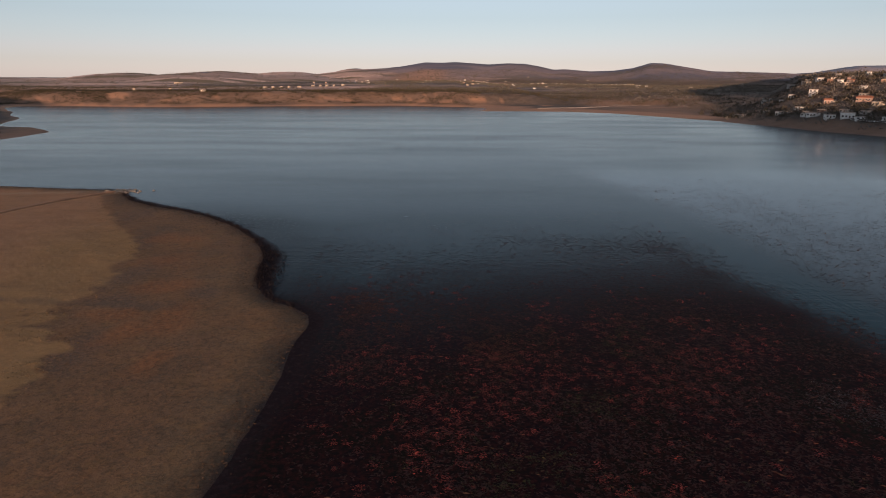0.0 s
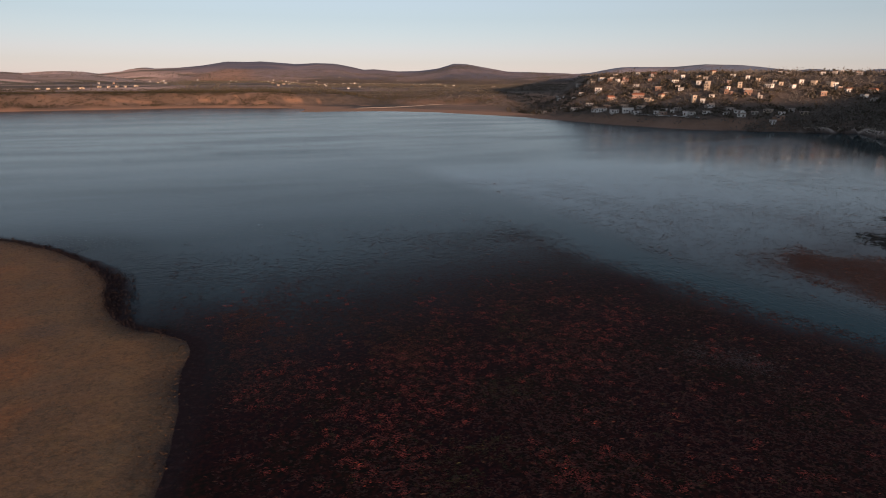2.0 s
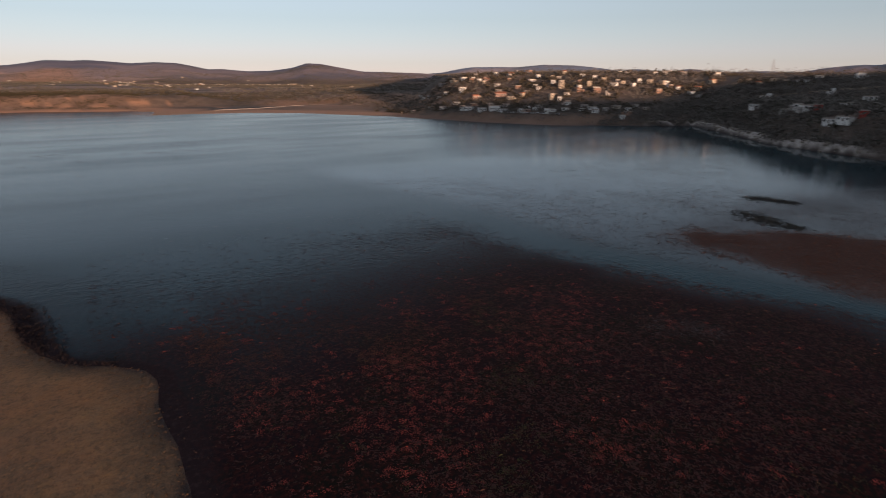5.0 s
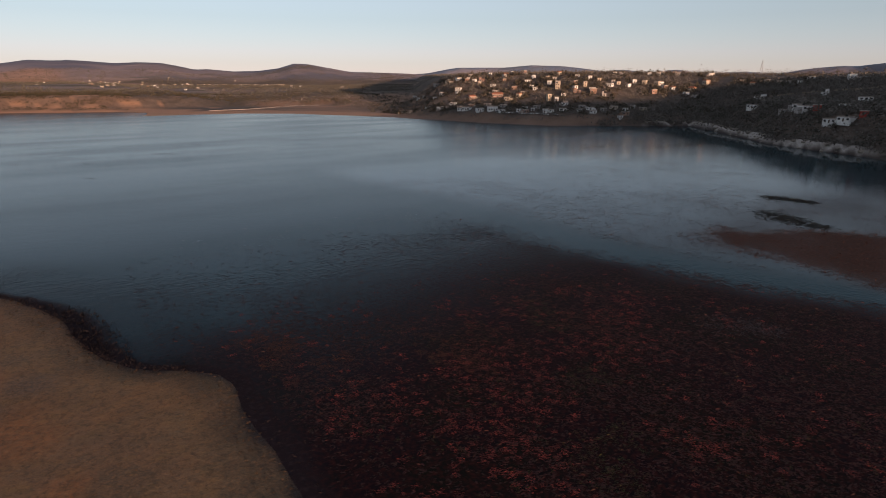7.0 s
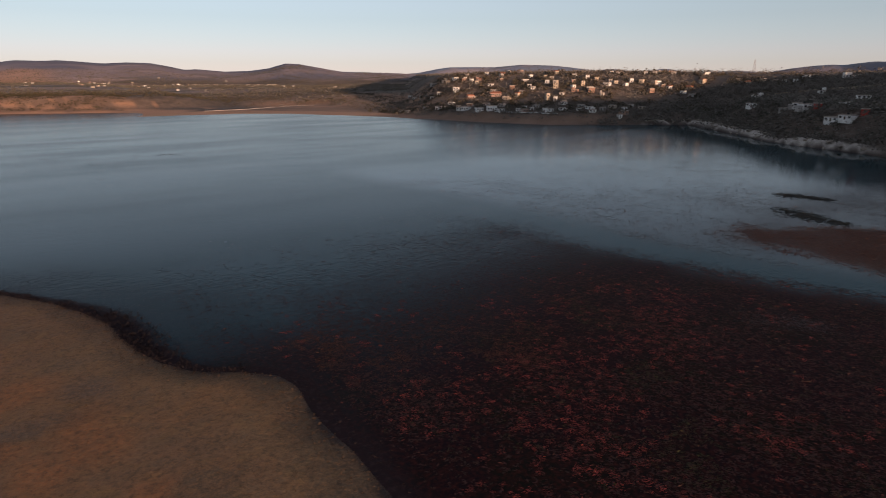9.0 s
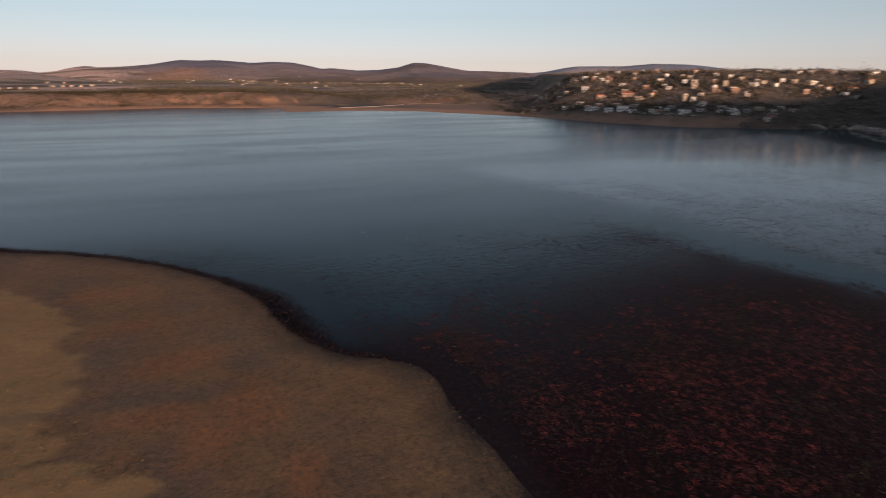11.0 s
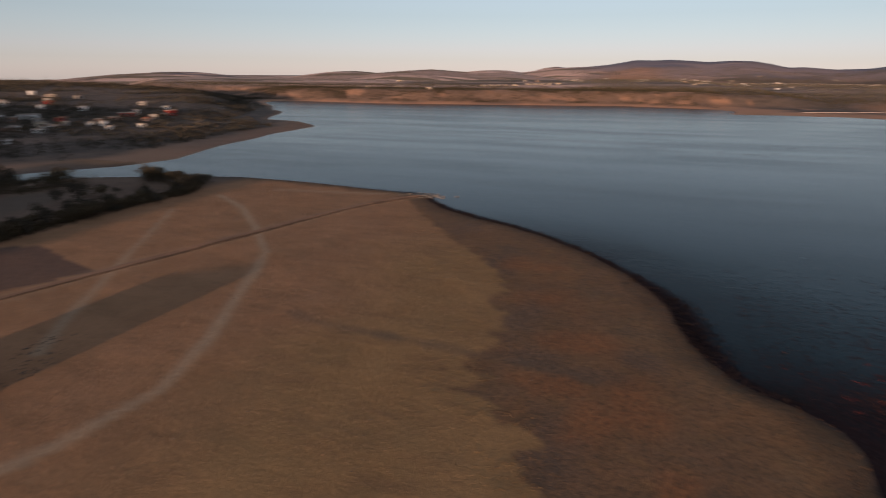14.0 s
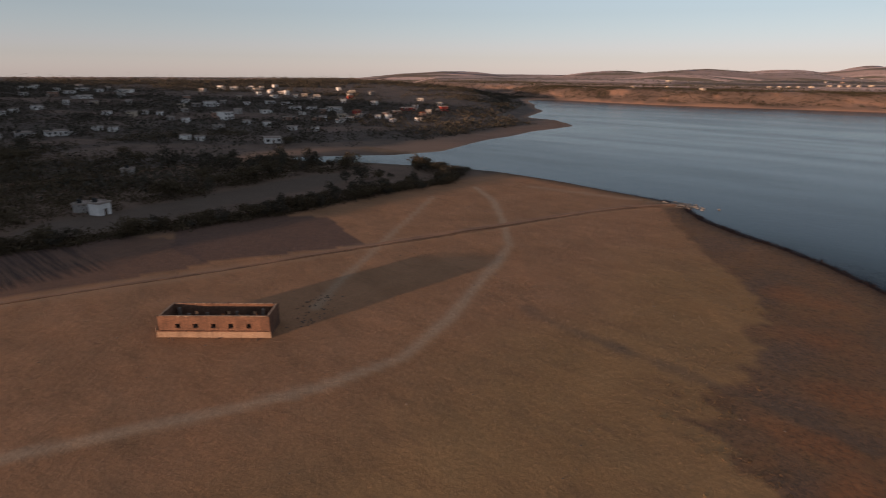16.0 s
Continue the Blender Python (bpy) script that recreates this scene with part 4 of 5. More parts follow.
LAKESIDE = [(351, 571, 13, 4.4, "w"), (352, 548, 11, 4.3, "w"), (361, 537, 15, 6.4, "w"), (375, 509, 6, 3.3, "w"), (390, 504, 6, 2.9, "w"), (390, 484, 7, 5.1, "w"),
            (430, 497, 9, 3.3, "w"), (344, 618, 6, 4.6, "w"), (480, 905, 10, 6, "w"), (426, 804, 8, 4.1, "w"), (419, 775, 6, 4, "w"), (396, 710, 7, 3.7, "w"),
            (402, 700, 11, 4.8, "w"), (392, 618, 12, 4.8, "pt"), (437, 425, 6, 3, "w")]
HILL_WEST = [(405, 666, 11, 8.9, "w"), (446, 752, 12, 8, "y"), (448, 729, 11, 5, "w"), (456, 716, 6, 3.9, "w"), (451, 790, 18, 6, "g"), (457, 686, 13, 8.1, "pt"),
             (517, 746, 9, 4.4, "w"), (507, 696, 10, 4.2, "p"), (533, 710, 9, 7.3, "w"), (525, 679, 10, 7.9, "p"), (476, 613, 11, 3.8, "w"), (442, 598, 11, 6.1, "t"),
             (412, 593, 19, 5.2, "pt"), (423, 566, 9, 5.8, "o"), (556, 640, 8, 4.5, "rt")]
HILL_TOP = [(470, 551, 8, 13.1, "c"), (433, 526, 9, 10.1, "c"), (436, 516, 7, 6.7, "w"), (455, 525, 7, 3.4, "w"), (474, 523, 13, 7.5, "s"), (500, 536, 7, 7.3, "c"),
    (498, 550, 6, 4.9, "p"), (488, 510, 12, 7.0, "t"), (524, 519, 13, 4.9, "w"), (540, 520, 10, 3.7, "c"), (490, 496, 9, 8.1, "g"), (543, 507, 7, 4.4, "w"),
    (561, 513, 5, 6.3, "w"), (569, 504, 8, 6.3, "c"), (578, 492, 8, 6.3, "c"), (576, 480, 6, 3.0, "w"), (574, 468, 6, 3.7, "w"), (530, 612, 8, 6.7, "o")]
EAST_BANK = [(616, 453, 8, 5.8, "o"), (629, 403, 5, 4.9, "o"), (642, 394, 6, 5.0, "o"), (641, 423, 5, 3.6, "o"), (643, 380, 7, 3.2, "c"), (642, 370, 7, 3.2, "w"),
    (642, 357, 7, 3.1, "w"), (665, 358, 9, 3.6, "w"), (655, 310, 17, 6.9, "w"), (578, 301, 8, 7.8, "w"), (583, 365, 11, 6.5, "w"), (471, 308, 13, 3.8, "w"),
    (434, 253, 10, 3.9, "w"), (427, 243, 12, 4.3, "w")]
EAST_BANK_LOW = [(422, 233, 5, 4.7, "r"), (438, 222, 10, 4.8, "w"), (519, 242, 14, 6.9, "w"), (399, 193, 5, 3.0, "r"), (396, 201, 13, 3.9, "w"), (398, 211, 13, 2.8, "w"),
    (569, 445, 7, 3.4, "w"), (589, 452, 10, 3.5, "o"), (579, 494, 7, 5.0, "c"), (576, 468, 6, 4.2, "o"), (435, 264, 7, 2.9, "g")]
TOWN_WEST = [(-572, 126, 6, 3.9, "w"), (-583, 135, 5, 2.8, "w"), (-734, 205, 5, 3.9, "w"), (-700, 206, 13, 3.1, "w"), (-738, 228, 15, 4, "w"), (-727, 240, 10, 2.8, "w"),
             (-657, 205, 15, 2.8, "w"), (-689, 167, 9, 2.8, "w"), (-784, 199, 7, 2.8, "w"), (-717, 262, 18, 4, "w"), (-546, 213, 6, 3, "w"), (-538, 221, 6, 2.8, "w"),
             (-548, 186, 7, 2.9, "w"), (-481, 157, 5, 2.8, "w"), (-473, 164, 6, 2.8, "w"), (-470, 131, 16, 2.8, "w"), (-470, 114, 10, 4, "g"), (-466, 100, 6, 3.9, "g")]
TOWN_MIDDLE = [(-574, 280, 14, 6, "w"), (-603, 272, 8, 2.8, "w"), (-496, 222, 6, 4.1, "w"), (-499, 255, 13, 8.2, "w"), (-650, 374, 6, 4.5, "w"), (-673, 402, 6, 4.1, "w"),
               (-652, 410, 5, 6, "w"), (-578, 343, 11, 4, "w"), (-568, 354, 9, 2.8, "w"), (-539, 342, 7, 3.3, "w"), (-502, 328, 6, 3, "w"), (-531, 359, 9, 3.8, "w"),
               (-477, 298, 14, 3.3, "t"), (-427, 268, 8, 2.9, "w"), (-415, 279, 6, 2.8, "w"), (-575, 317, 6, 2.8, "w"), (-471, 257, 7, 2.8, "w"), (-423, 188, 5, 3.4, "w"),
               (-416, 194, 5, 3, "w"), (-387, 227, 14, 4.5, "w")]
TOWN_EAST = [(-622, 402, 6, 2.8, "w"), (-617, 426, 10, 2.8, "w"), (-515, 372, 18, 4.9, "w"), (-464, 318, 9, 3.3, "t"), (-444, 324, 8, 2.8, "w"), (-455, 343, 10, 2.9, "w"),
             (-490, 379, 9, 2.8, "rt"), (-455, 374, 7, 2.8, "w"), (-490, 444, 17, 4, "r"), (-479, 485, 12, 6.4, "r"), (-451, 426, 6, 3.2, "p"), (-423, 392, 5, 2.8, "w"),
             (-428, 367, 5, 2.8, "w"), (-602, 461, 10, 2.8, "rt"), (-330, 120, 5, 2.8, "g"), (-260, 86, 5.2, 5.2, "w"), (-268, 84, 6.5, 2.8, "g")]
FAR_ROW = [(-361, 1212, 12, 8, "c"), (-347, 1218, 12, 8, "c"), (-344, 1270, 12, 7, "c"), (-331, 1283, 11, 6, "c"), (-315, 1302, 14, 6, "c"), (-294, 1344, 13, 5.7, "c"),
           (-279, 1354, 11, 5.7, "c"), (-266, 1361, 11, 5.7, "c"), (-252, 1369, 11, 5.8, "c"), (-236, 1397, 16, 6.5, "c"), (-679, 1548, 27, 6.2, "c"), (-635, 1424, 9, 8.6, "c"),
           (-490, 1079, 9, 3.2, "c"), (-543, 1054, 9, 3.2, "c"), (-399, 993, 15, 2.9, "c")]
FAR_VILLAGE = [(120, 2227, 18, 5, "c"), (150, 2149, 13, 5, "w"), (179, 2122, 12, 4, "c"), (209, 2156, 12, 5, "c"), (234, 2103, 13, 5, "w"), (272, 2145, 14, 5, "c"),
               (72, 1598, 12, 4, "c"), (356, 2222, 12, 5, "w"), (387, 2207, 14, 5, "c"), (96, 2210, 10, 4, "w"), (620, 1938, 8, 9, "w"), (56, 1964, 11, 4, "c")]
def infill(count, x0, x1, y0, y1, keep, seed):
    """More small homes between the large ones."""
    r, rows = random.Random(seed), []
    while len(rows) < count:
        x, y = r.uniform(x0, x1), r.uniform(y0, y1)
        if keep(x, y) and all(math.hypot(x - q[0], y - q[1]) > 11 for q in rows):
            rows.append((round(x), round(y), r.uniform(5, 10), r.uniform(3, 6), r.choice("wcwtgg")))
    return rows


FOOT_HOMES = [(x, y, 5 + w / 2, 3, k) for x, y, w, h, k in infill(26, 330, 480, 425, 690, lambda x, y: 30 < float(shore_distance(np.array([x]), np.array([y]))[0]) < 62, 9)]
FAR_HOMES = infill(40, -420, 620, 1450, 2350, lambda x, y: True, 8) + infill(60, 20, 640, 1950, 2300, lambda x, y: abs(y - 2250 + 0.35 * (x - 20)) < 70, 12)
HILL_HOMES = infill(40, 400, 680, 420, 740, lambda x, y: 60 < float(shore_distance(np.array([x]), np.array([y]))[0]) < 260 and (x + 44) * 0.866 - (y - 17) * 0.5 > 40, 5)
TOWN_HOMES = infill(58, -800, -430, 150, 540, lambda x, y: float(shore_distance(np.array([x]), np.array([y]))[0]) > 70, 6)
for rows, where, group in ((FOOT_HOMES, "near", "houses by the east shore"), (HILL_HOMES, "near", "houses on the hill"), (TOWN_HOMES, "near", "houses of the west town"), (LAKESIDE, "near", "houses by the east shore"), (HILL_WEST, "near", "houses on the hill"), (HILL_TOP, "near", "houses on the hill"),
                           (EAST_BANK, "near", "houses above the east bank"), (EAST_BANK_LOW, "near", "houses above the east bank"), (TOWN_WEST, "near", "houses of the west town"),
                           (TOWN_MIDDLE, "near", "houses of the west town"), (TOWN_EAST, "near", "houses of the west town"), (FAR_ROW, "far", "houses across the lake"),
                           (FAR_VILLAGE, "far", "houses across the lake"), (FAR_HOMES, "far", "houses across the lake")):
    for row in rows:
        house(*row, where, group)
HOMES = np.array([row[:3] for rows in (FOOT_HOMES, HILL_HOMES, TOWN_HOMES, LAKESIDE, HILL_WEST, HILL_TOP, EAST_BANK, EAST_BANK_LOW, TOWN_WEST, TOWN_MIDDLE, TOWN_EAST, FAR_ROW) for row in rows], float)


def clear_of_homes(x, y, gap=1.0):
    """0 on a house and on the ground just before it, else 1."""
    ok = np.ones(len(x))
    for hx, hy, hw in HOMES:
        fx, fy = -40 - hx, 80 - hy
        f = math.hypot(fx, fy)
        front = np.hypot(x - hx - fx / f * hw * 0.8, y - hy - fy / f * hw * 0.8)
        ok *= (np.hypot(x - hx, y - hy) > hw * 0.4 + gap * 0.6) & (front > hw * 0.16 + gap * 0.3)
    return ok


# ---- trees ----
def trunk_mesh(high, girth, seed):
    """A bent tapered trunk with four limbs."""
    r = random.Random(seed)
    bm = bmesh.new()

    def limb(a, b, ra, rb):
        axis = (b - a).normalized()
        side = axis.orthogonal().normalized()
        up = axis.cross(side)
        rings = []
        for p, q in ((a, ra), ((a + b) / 2 + Vector((r.uniform(-0.1, 0.1), r.uniform(-0.1, 0.1), 0)) * (b - a).length, (ra + rb) / 2), (b, rb)):
            rings.append([bm.verts.new(p + (side * math.cos(k * math.tau / 6) + up * math.sin(k * math.tau / 6)) * q) for k in range(6)])
        for lo, hi in zip(rings, rings[1:]):
            for k in range(6):
                bm.faces.new((lo[k], lo[(k + 1) % 6], hi[(k + 1) % 6], hi[k]))
        bm.faces.new(rings[-1])

    fork = Vector((r.uniform(-0.3, 0.3), r.uniform(-0.3, 0.3), high * 0.38))
    limb(Vector((0, 0, -0.3)), fork, girth, girth * 0.7)
    for k in range(4):
        a = k * math.tau / 4 + r.uniform(-0.5, 0.5)
        limb(fork - Vector((0, 0, 0.1)), fork + Vector((math.cos(a) * high * 0.25, math.sin(a) * high * 0.25, high * r.uniform(0.2, 0.4))), girth * 0.5, girth * 0.15)
    return mesh_of("trunk", bm, BARK)


def make_tree(wide, high, leaves, leaf, material, label, seed):
    tree = thing("tree", pose(0, 0, 0), label, "tree", "trees and tall bushes round the shore")
    part("trunk", trunk_mesh(high, high * 0.028, seed), None, tree)
    pts = bush_points(leaves, wide, high * 0.82, 11)
    pts[:, 2] += high * 0.12
    tones = np.clip(rng.normal(0.35, 0.2, leaves), 0, 1)
    part("crown", quads_mesh("crown", leaf_cards(pts, leaf, 0.0, 0.6), tones, material), None, tree)
    return tree


KINDS = [make_tree(8.5, 6.5, 640, 0.58, LEAF_OLIVE, "olive-green spreading tree beside the dry shore", 1),
         make_tree(7.0, 7.5, 600, 0.56, LEAF_DARK, "dark green rounded tree among scrub", 2),
         make_tree(5.0, 4.2, 420, 0.46, LEAF_DARK, "low dark thorn bush at the field's edge", 3),
         make_tree(6.5, 5.2, 480, 0.5, LEAF_OLIVE, "brownish olive tree with thin crown", 4)]
BELT = [(-236, 40), (-232, 62), (-229, 84), (-225, 108), (-222, 127), (-223.5, 150), (-223, 176), (-221, 204), (-232, 226), (-252, 224)]


def woods(x, y):
    """How thick the trees stand on the spit west of the fields."""
    edge = smooth(6.5, 2, line_distance(x, y, BELT))
    inner = smooth(0.0, 0.25, rough(x, y, 45, 3, 61)) * smooth(-240, -266, x) * 0.6
    inner = np.maximum(inner, 0.75 * smooth(10, 3, line_distance(x, y, [(-270, 104), (-276, 128), (-283, 152), (-285, 178), (-280, 205)])))
    inner *= smooth(10, 16, line_distance(x, y, CLEARING))
    return np.clip(np.maximum(edge, inner), 0, 1) * (shore_distance(x, y) > 4) * clear_of_homes(x, y, 2) * (line_distance(x, y, [(-262, 86), (-226, 74)]) > 5.5)


spots = np.concatenate([sprinkle(1500, -256, -214, 36, 235, woods)[:180], sprinkle(900, -420, -250, 30, 235, woods)])
spots = np.concatenate([spots[:330], sprinkle(120, 225, 420, 120, 330, lambda x, y: smooth(14, 26, shore_distance(x, y)) * clear_of_homes(x, y, 2) * 0.6)[:60]])
spot_z = height(spots[:, 0], spots[:, 1])
first = [True] * len(KINDS)
for (tx, ty), tz in zip(spots, spot_z):
    k = int(rng.integers(0, len(KINDS)))
    size = rng.uniform(0.6, 1.0) * (1.0 + 0.6 * float(smooth(-236.0, -262.0, tx)))
    m = Matrix.LocRotScale((tx, ty, tz), Euler((0, 0, rng.uniform(0, 6.28))), (size, size, size * rng.uniform(0.85, 1.15)))
    if first[k]:
        KINDS[k].matrix_basis, first[k] = m, False
    else:
        made = copy_thing(KINDS[k], m)
        made.scale = m.to_scale()


# ---- far woods and scrub ----
def scrub_field(name, xy, lo, hi, per, material, label, tall=0.75, leaf=0.42):
    z = height(xy[:, 0], xy[:, 1])
    size = lo + (hi - lo) * rng.uniform(0, 1, len(xy)) ** 1.6
    return scatter(name, xy, z, size, per, 0.0, leaf, tall, material, label, "scrub", 0.7)


def on_spit(x, y):
    return smooth(15, 50, x) * smooth(370, 335, x) * smooth(630, 690, y) * smooth(990, 960, y)


def town_fields(x, y):
    """1 on the bare strips between the town's trees."""
    across, along = x * 0.93 - y * 0.37, x * 0.37 + y * 0.93
    return smooth(0.12, 0.26, rough(across * 1.5, along * 0.45, 62, 3, 195))


def town_density(x, y):
    return (0.65 + 0.35 * smooth(-0.25, 0.15, rough(x, y, 70, 3, 63))) * (1 - 0.93 * town_fields(x, y)) * (shore_distance(x, y) > 34) * clear_of_homes(x, y)


def off_road(x, y):
    return smooth(19, 25, line_distance(x + 19, y, HILL_ROAD))


def hill_density(x, y):
    side = (x + 44) * 0.866 - (y - 17) * 0.5
    return (0.35 + 0.65 * smooth(-0.3, 0.1, rough(x, y, 60, 3, 65))) * smooth(12, 26, shore_distance(x, y)) * clear_of_homes(x, y) * off_road(x, y) * (1 - 0.6 * smooth(600, 625, x) * smooth(480, 450, y)) * smooth(-60, 0, side) * (1 - on_spit(x, y))


def far_density(x, y):
    return (1 - on_spit(x, y)) * (0.35 + 0.65 * smooth(-0.2, 0.2, rough(x, y, 70, 3, 67))) * (0.6 + 0.4 * smooth(-150, 50, x)) * smooth(9, 20, shore_distance(x, y)) * clear_of_homes(x, y) * (1 - 0.9 * smooth(0.22, 0.32, rough(x * 0.6, y * 1.3, 24, 4, 151) + rough(x, y, 9, 3, 152) * 0.22) * (y > 850) * (y < 1250))


scrub_field("town_scrub", sprinkle(28000, -920, -290, 30, 900, town_density), 2.4, 8.5, 13, LEAF_DARK, "dark scrub and trees between town houses", 0.7, 0.25)
scrub_field("hill_scrub", sprinkle(25000, 215, 860, 90, 860, hill_density), 2.2, 7.2, 13, HILL_LEAF, "dark scrub covering the lakeside hill", 0.75, 0.26)


def thicket_density(x, y):
    d = shore_distance(x, y)
    return smooth(7, 13, d) * smooth(150, 90, d + rough(x, y, 50, 3, 211) * 30) * smooth(430, 380, y) * clear_of_homes(x, y) * off_road(x, y)


THICKET_LEAF = leaf_material("thicket_leaves", (0.045, 0.052, 0.044), (0.085, 0.088, 0.072), (0.1, 0.088, 0.07))
scrub_field("bank_thicket", sprinkle(5200, 330, 620, 110, 430, thicket_density), 3.0, 7.5, 22, THICKET_LEAF, "dark green thicket on the slope above the east bank", 0.7, 0.2)
def beside_homes(x, y):
    near = np.full(len(x), 1e9)
    for hx, hy, hw in HOMES:
        near = np.minimum(near, np.hypot(x - hx, y - hy) - hw * 0.55)
    d = shore_distance(x, y)
    return (near > 2.2) * np.maximum(smooth(16, 5, near) * 0.8, 0.5 * smooth(34, 46, d) * smooth(90, 70, d)) * smooth(28, 36, d)


scrub_field("hill_trees", sprinkle(5200, 320, 740, 330, 780, beside_homes), 3.5, 6.5, 22, LEAF_DARK, "dark garden trees between the hill's houses", 0.95)
scrub_field("bank_trees", sprinkle(12000, 325, 660, 90, 430, lambda x, y: smooth(2, 7, shore_distance(x, y) + rough(x, y, 25, 3, 105) * 6) * clear_of_homes(x, y)), 3.0, 8.0, 13, HILL_LEAF, "dark trees crowding the east bank", 0.8, 0.26)
scrub_field("spit_woods", sprinkle(5200, -440, -236, 20, 235, lambda x, y: np.maximum(woods(x, y), smooth(150, 60, y + rough(x, y, 40, 3, 101) * 30) * smooth(-250, -275, x)) * smooth(8, 13, line_distance(x, y, CLEARING) + rough(x, y, 9, 2, 103) * 3) * (shore_distance(x, y) > 5) * clear_of_homes(x, y, 2)),
            2.0, 6.5, 50, LEAF_OLIVE, "olive thorn woods on the spit", 0.8, 0.17)
scrub_field("far_bank_scrub", sprinkle(46000, -1050, 480, 690, 1250, far_density), 1.8, 4.8, 5, BANK_LEAF, "olive-brown scrub along the far bank")
scrub_field("bank_scrub", sprinkle(76000, -860, 60, 870, 1090, lambda x, y: far_density(x, y) * smooth(190, 120, shore_distance(x, y)) * (0.45 + 0.55 * smooth(-0.3, 0.1, rough(x, y, 22, 3, 201)))), 1.4, 4.4, 7, BANK_LEAF, "olive and rust scrub on the lit far bank", 0.7, 0.36)
scrub_field("hedge", mat_strip(BELT[:9], 620, 1.9), 1.8, 4.6, 55, LEAF_OLIVE, "dense olive hedge between field and clearing", 0.7, 0.17)
scrub_field("valley_scrub", sprinkle(5500, 240, 900, 640, 1500, lambda x, y: (1 - on_spit(x, y)) * smooth(16, 30, shore_distance(x, y)) * clear_of_homes(x, y) * (0.4 + 0.6 * smooth(-0.3, 0.2, rough(x, y, 80, 3, 153)))), 2.5, 6.0, 6, HILL_LEAF, "olive-brown scrub in the valley behind the hill", 0.5)
scrub_field("plain_scrub", sprinkle(60000, -1300, 1200, 1150, 2500, lambda x, y: (0.5 + 0.5 * far_density(x, y)) * smooth(-0.6, 0.1, rough(x, y, 200, 3, 99)) * (0.14 + 0.86 * smooth(-9, -4, np.degrees(np.arctan2(x, y))))), 3.2, 7.2, 4, SCRUB_LEAF, "scattered dry trees on the far plain", 0.6)


# ---- weed, reeds and grass ----
RED_WEED = leaf_material("red_water_weed", (0.12, 0.024, 0.02), (0.36, 0.074, 0.06), (0.035, 0.013, 0.01))
RUST_WEED = leaf_material("rust_water_weed", (0.06, 0.022, 0.014), (0.16, 0.056, 0.029), (0.03, 0.014, 0.01))
LANE_WEED = leaf_material("lane_water_weed", (0.018, 0.02, 0.009), (0.04, 0.036, 0.016), (0.05, 0.028, 0.014))
DULL_WEED = leaf_material("dull_water_weed", (0.034, 0.0135, 0.014), (0.072, 0.024, 0.022), (0.032, 0.021, 0.015))
BLACK_WEED = leaf_material("wet_black_weed", (0.012, 0.009, 0.01), (0.026, 0.019, 0.021), (0.038, 0.025, 0.024))
BLACK_WEED.node_tree.nodes["Principled BSDF"].inputs["Specular IOR Level"].default_value = 0.04
GREEN_WEED = leaf_material("dark_green_weed", (0.009, 0.012, 0.011), (0.017, 0.02, 0.017), (0.022, 0.02, 0.018))
BROWN_WEED = leaf_material("brown_water_weed", (0.045, 0.031, 0.03), (0.085, 0.05, 0.046), (0.055, 0.042, 0.032))
MAT_WEED = leaf_material("mat_water_weed", (0.06, 0.026, 0.018), (0.12, 0.05, 0.032), (0.05, 0.026, 0.017))
DEAD_STALK = leaf_material("dead_stalks", (0.006, 0.005, 0.006), (0.012, 0.009, 0.011), (0.018, 0.012, 0.013))
STUBBLE = leaf_material("reed_stubble", (0.05, 0.034, 0.02), (0.085, 0.054, 0.029), (0.1, 0.046, 0.022))
DRY_GRASS = leaf_material("dry_grass", (0.1, 0.064, 0.034), (0.16, 0.104, 0.052), (0.05, 0.036, 0.022))


def channel_side(x, y):
    return x - np.interp(y, [30, 64, 75, 87, 101, 117, 140, 168, 198, 236, 300], [109, 101, 96, 90.5, 86.5, 82, 80, 78.5, 75, 67, 52])


def red_density(x, y):
    heart = np.exp(-(((x - 5) / 34) ** 2 + ((y - 76) / 28) ** 2)) + 0.25 * np.exp(-(((x - 45) / 28) ** 2 + ((y - 84) / 26) ** 2))
    lanes = (0.2 + 0.8 * smooth(0.0, 0.3, rough(x, y, 2.6, 4, 71))) * (0.12 + 0.88 * smooth(-0.3, 0.2, rough(x, y, 13, 3, 73)))
    lanes *= smooth(1.5, 5, line_distance(x, y, [(6, 48), (9, 56), (16, 64), (23, 78)])) * smooth(1.2, 4, line_distance(x, y, [(-10, 118), (-5, 108), (-4, 98), (-7, 90)]))
    return heart * lanes * smooth(3 + 3 * smooth(106, 96, y), 8 + 6 * smooth(106, 96, y), -shore_distance(x, y)) * smooth(-4, -14, channel_side(x, y))


def dull_density(x, y):
    lanes = smooth(-0.2, 0.3, rough(x, y, 22, 4, 75))
    return (0.35 + 0.65 * smooth(135, 95, y)) * (0.3 + 0.7 * lanes) * smooth(3, 9, -shore_distance(x, y)) * smooth(-2, -10, channel_side(x, y)) * smooth(205, 130, y - x * 0.25)


def east_weed(x, y):
    lanes = (0.3 + 0.7 * smooth(-0.3, 0.3, rough(x, y * 1.2, 46, 3, 77))) * (0.35 + 0.65 * smooth(-0.4, 0.3, rough(x, y, 5, 3, 78)))
    return lanes * smooth(3, 14, channel_side(x, y)) * smooth(4, 12, -shore_distance(x, y)) * smooth(310, 230, y) * (0.4 + 0.6 * smooth(330, 230, x))


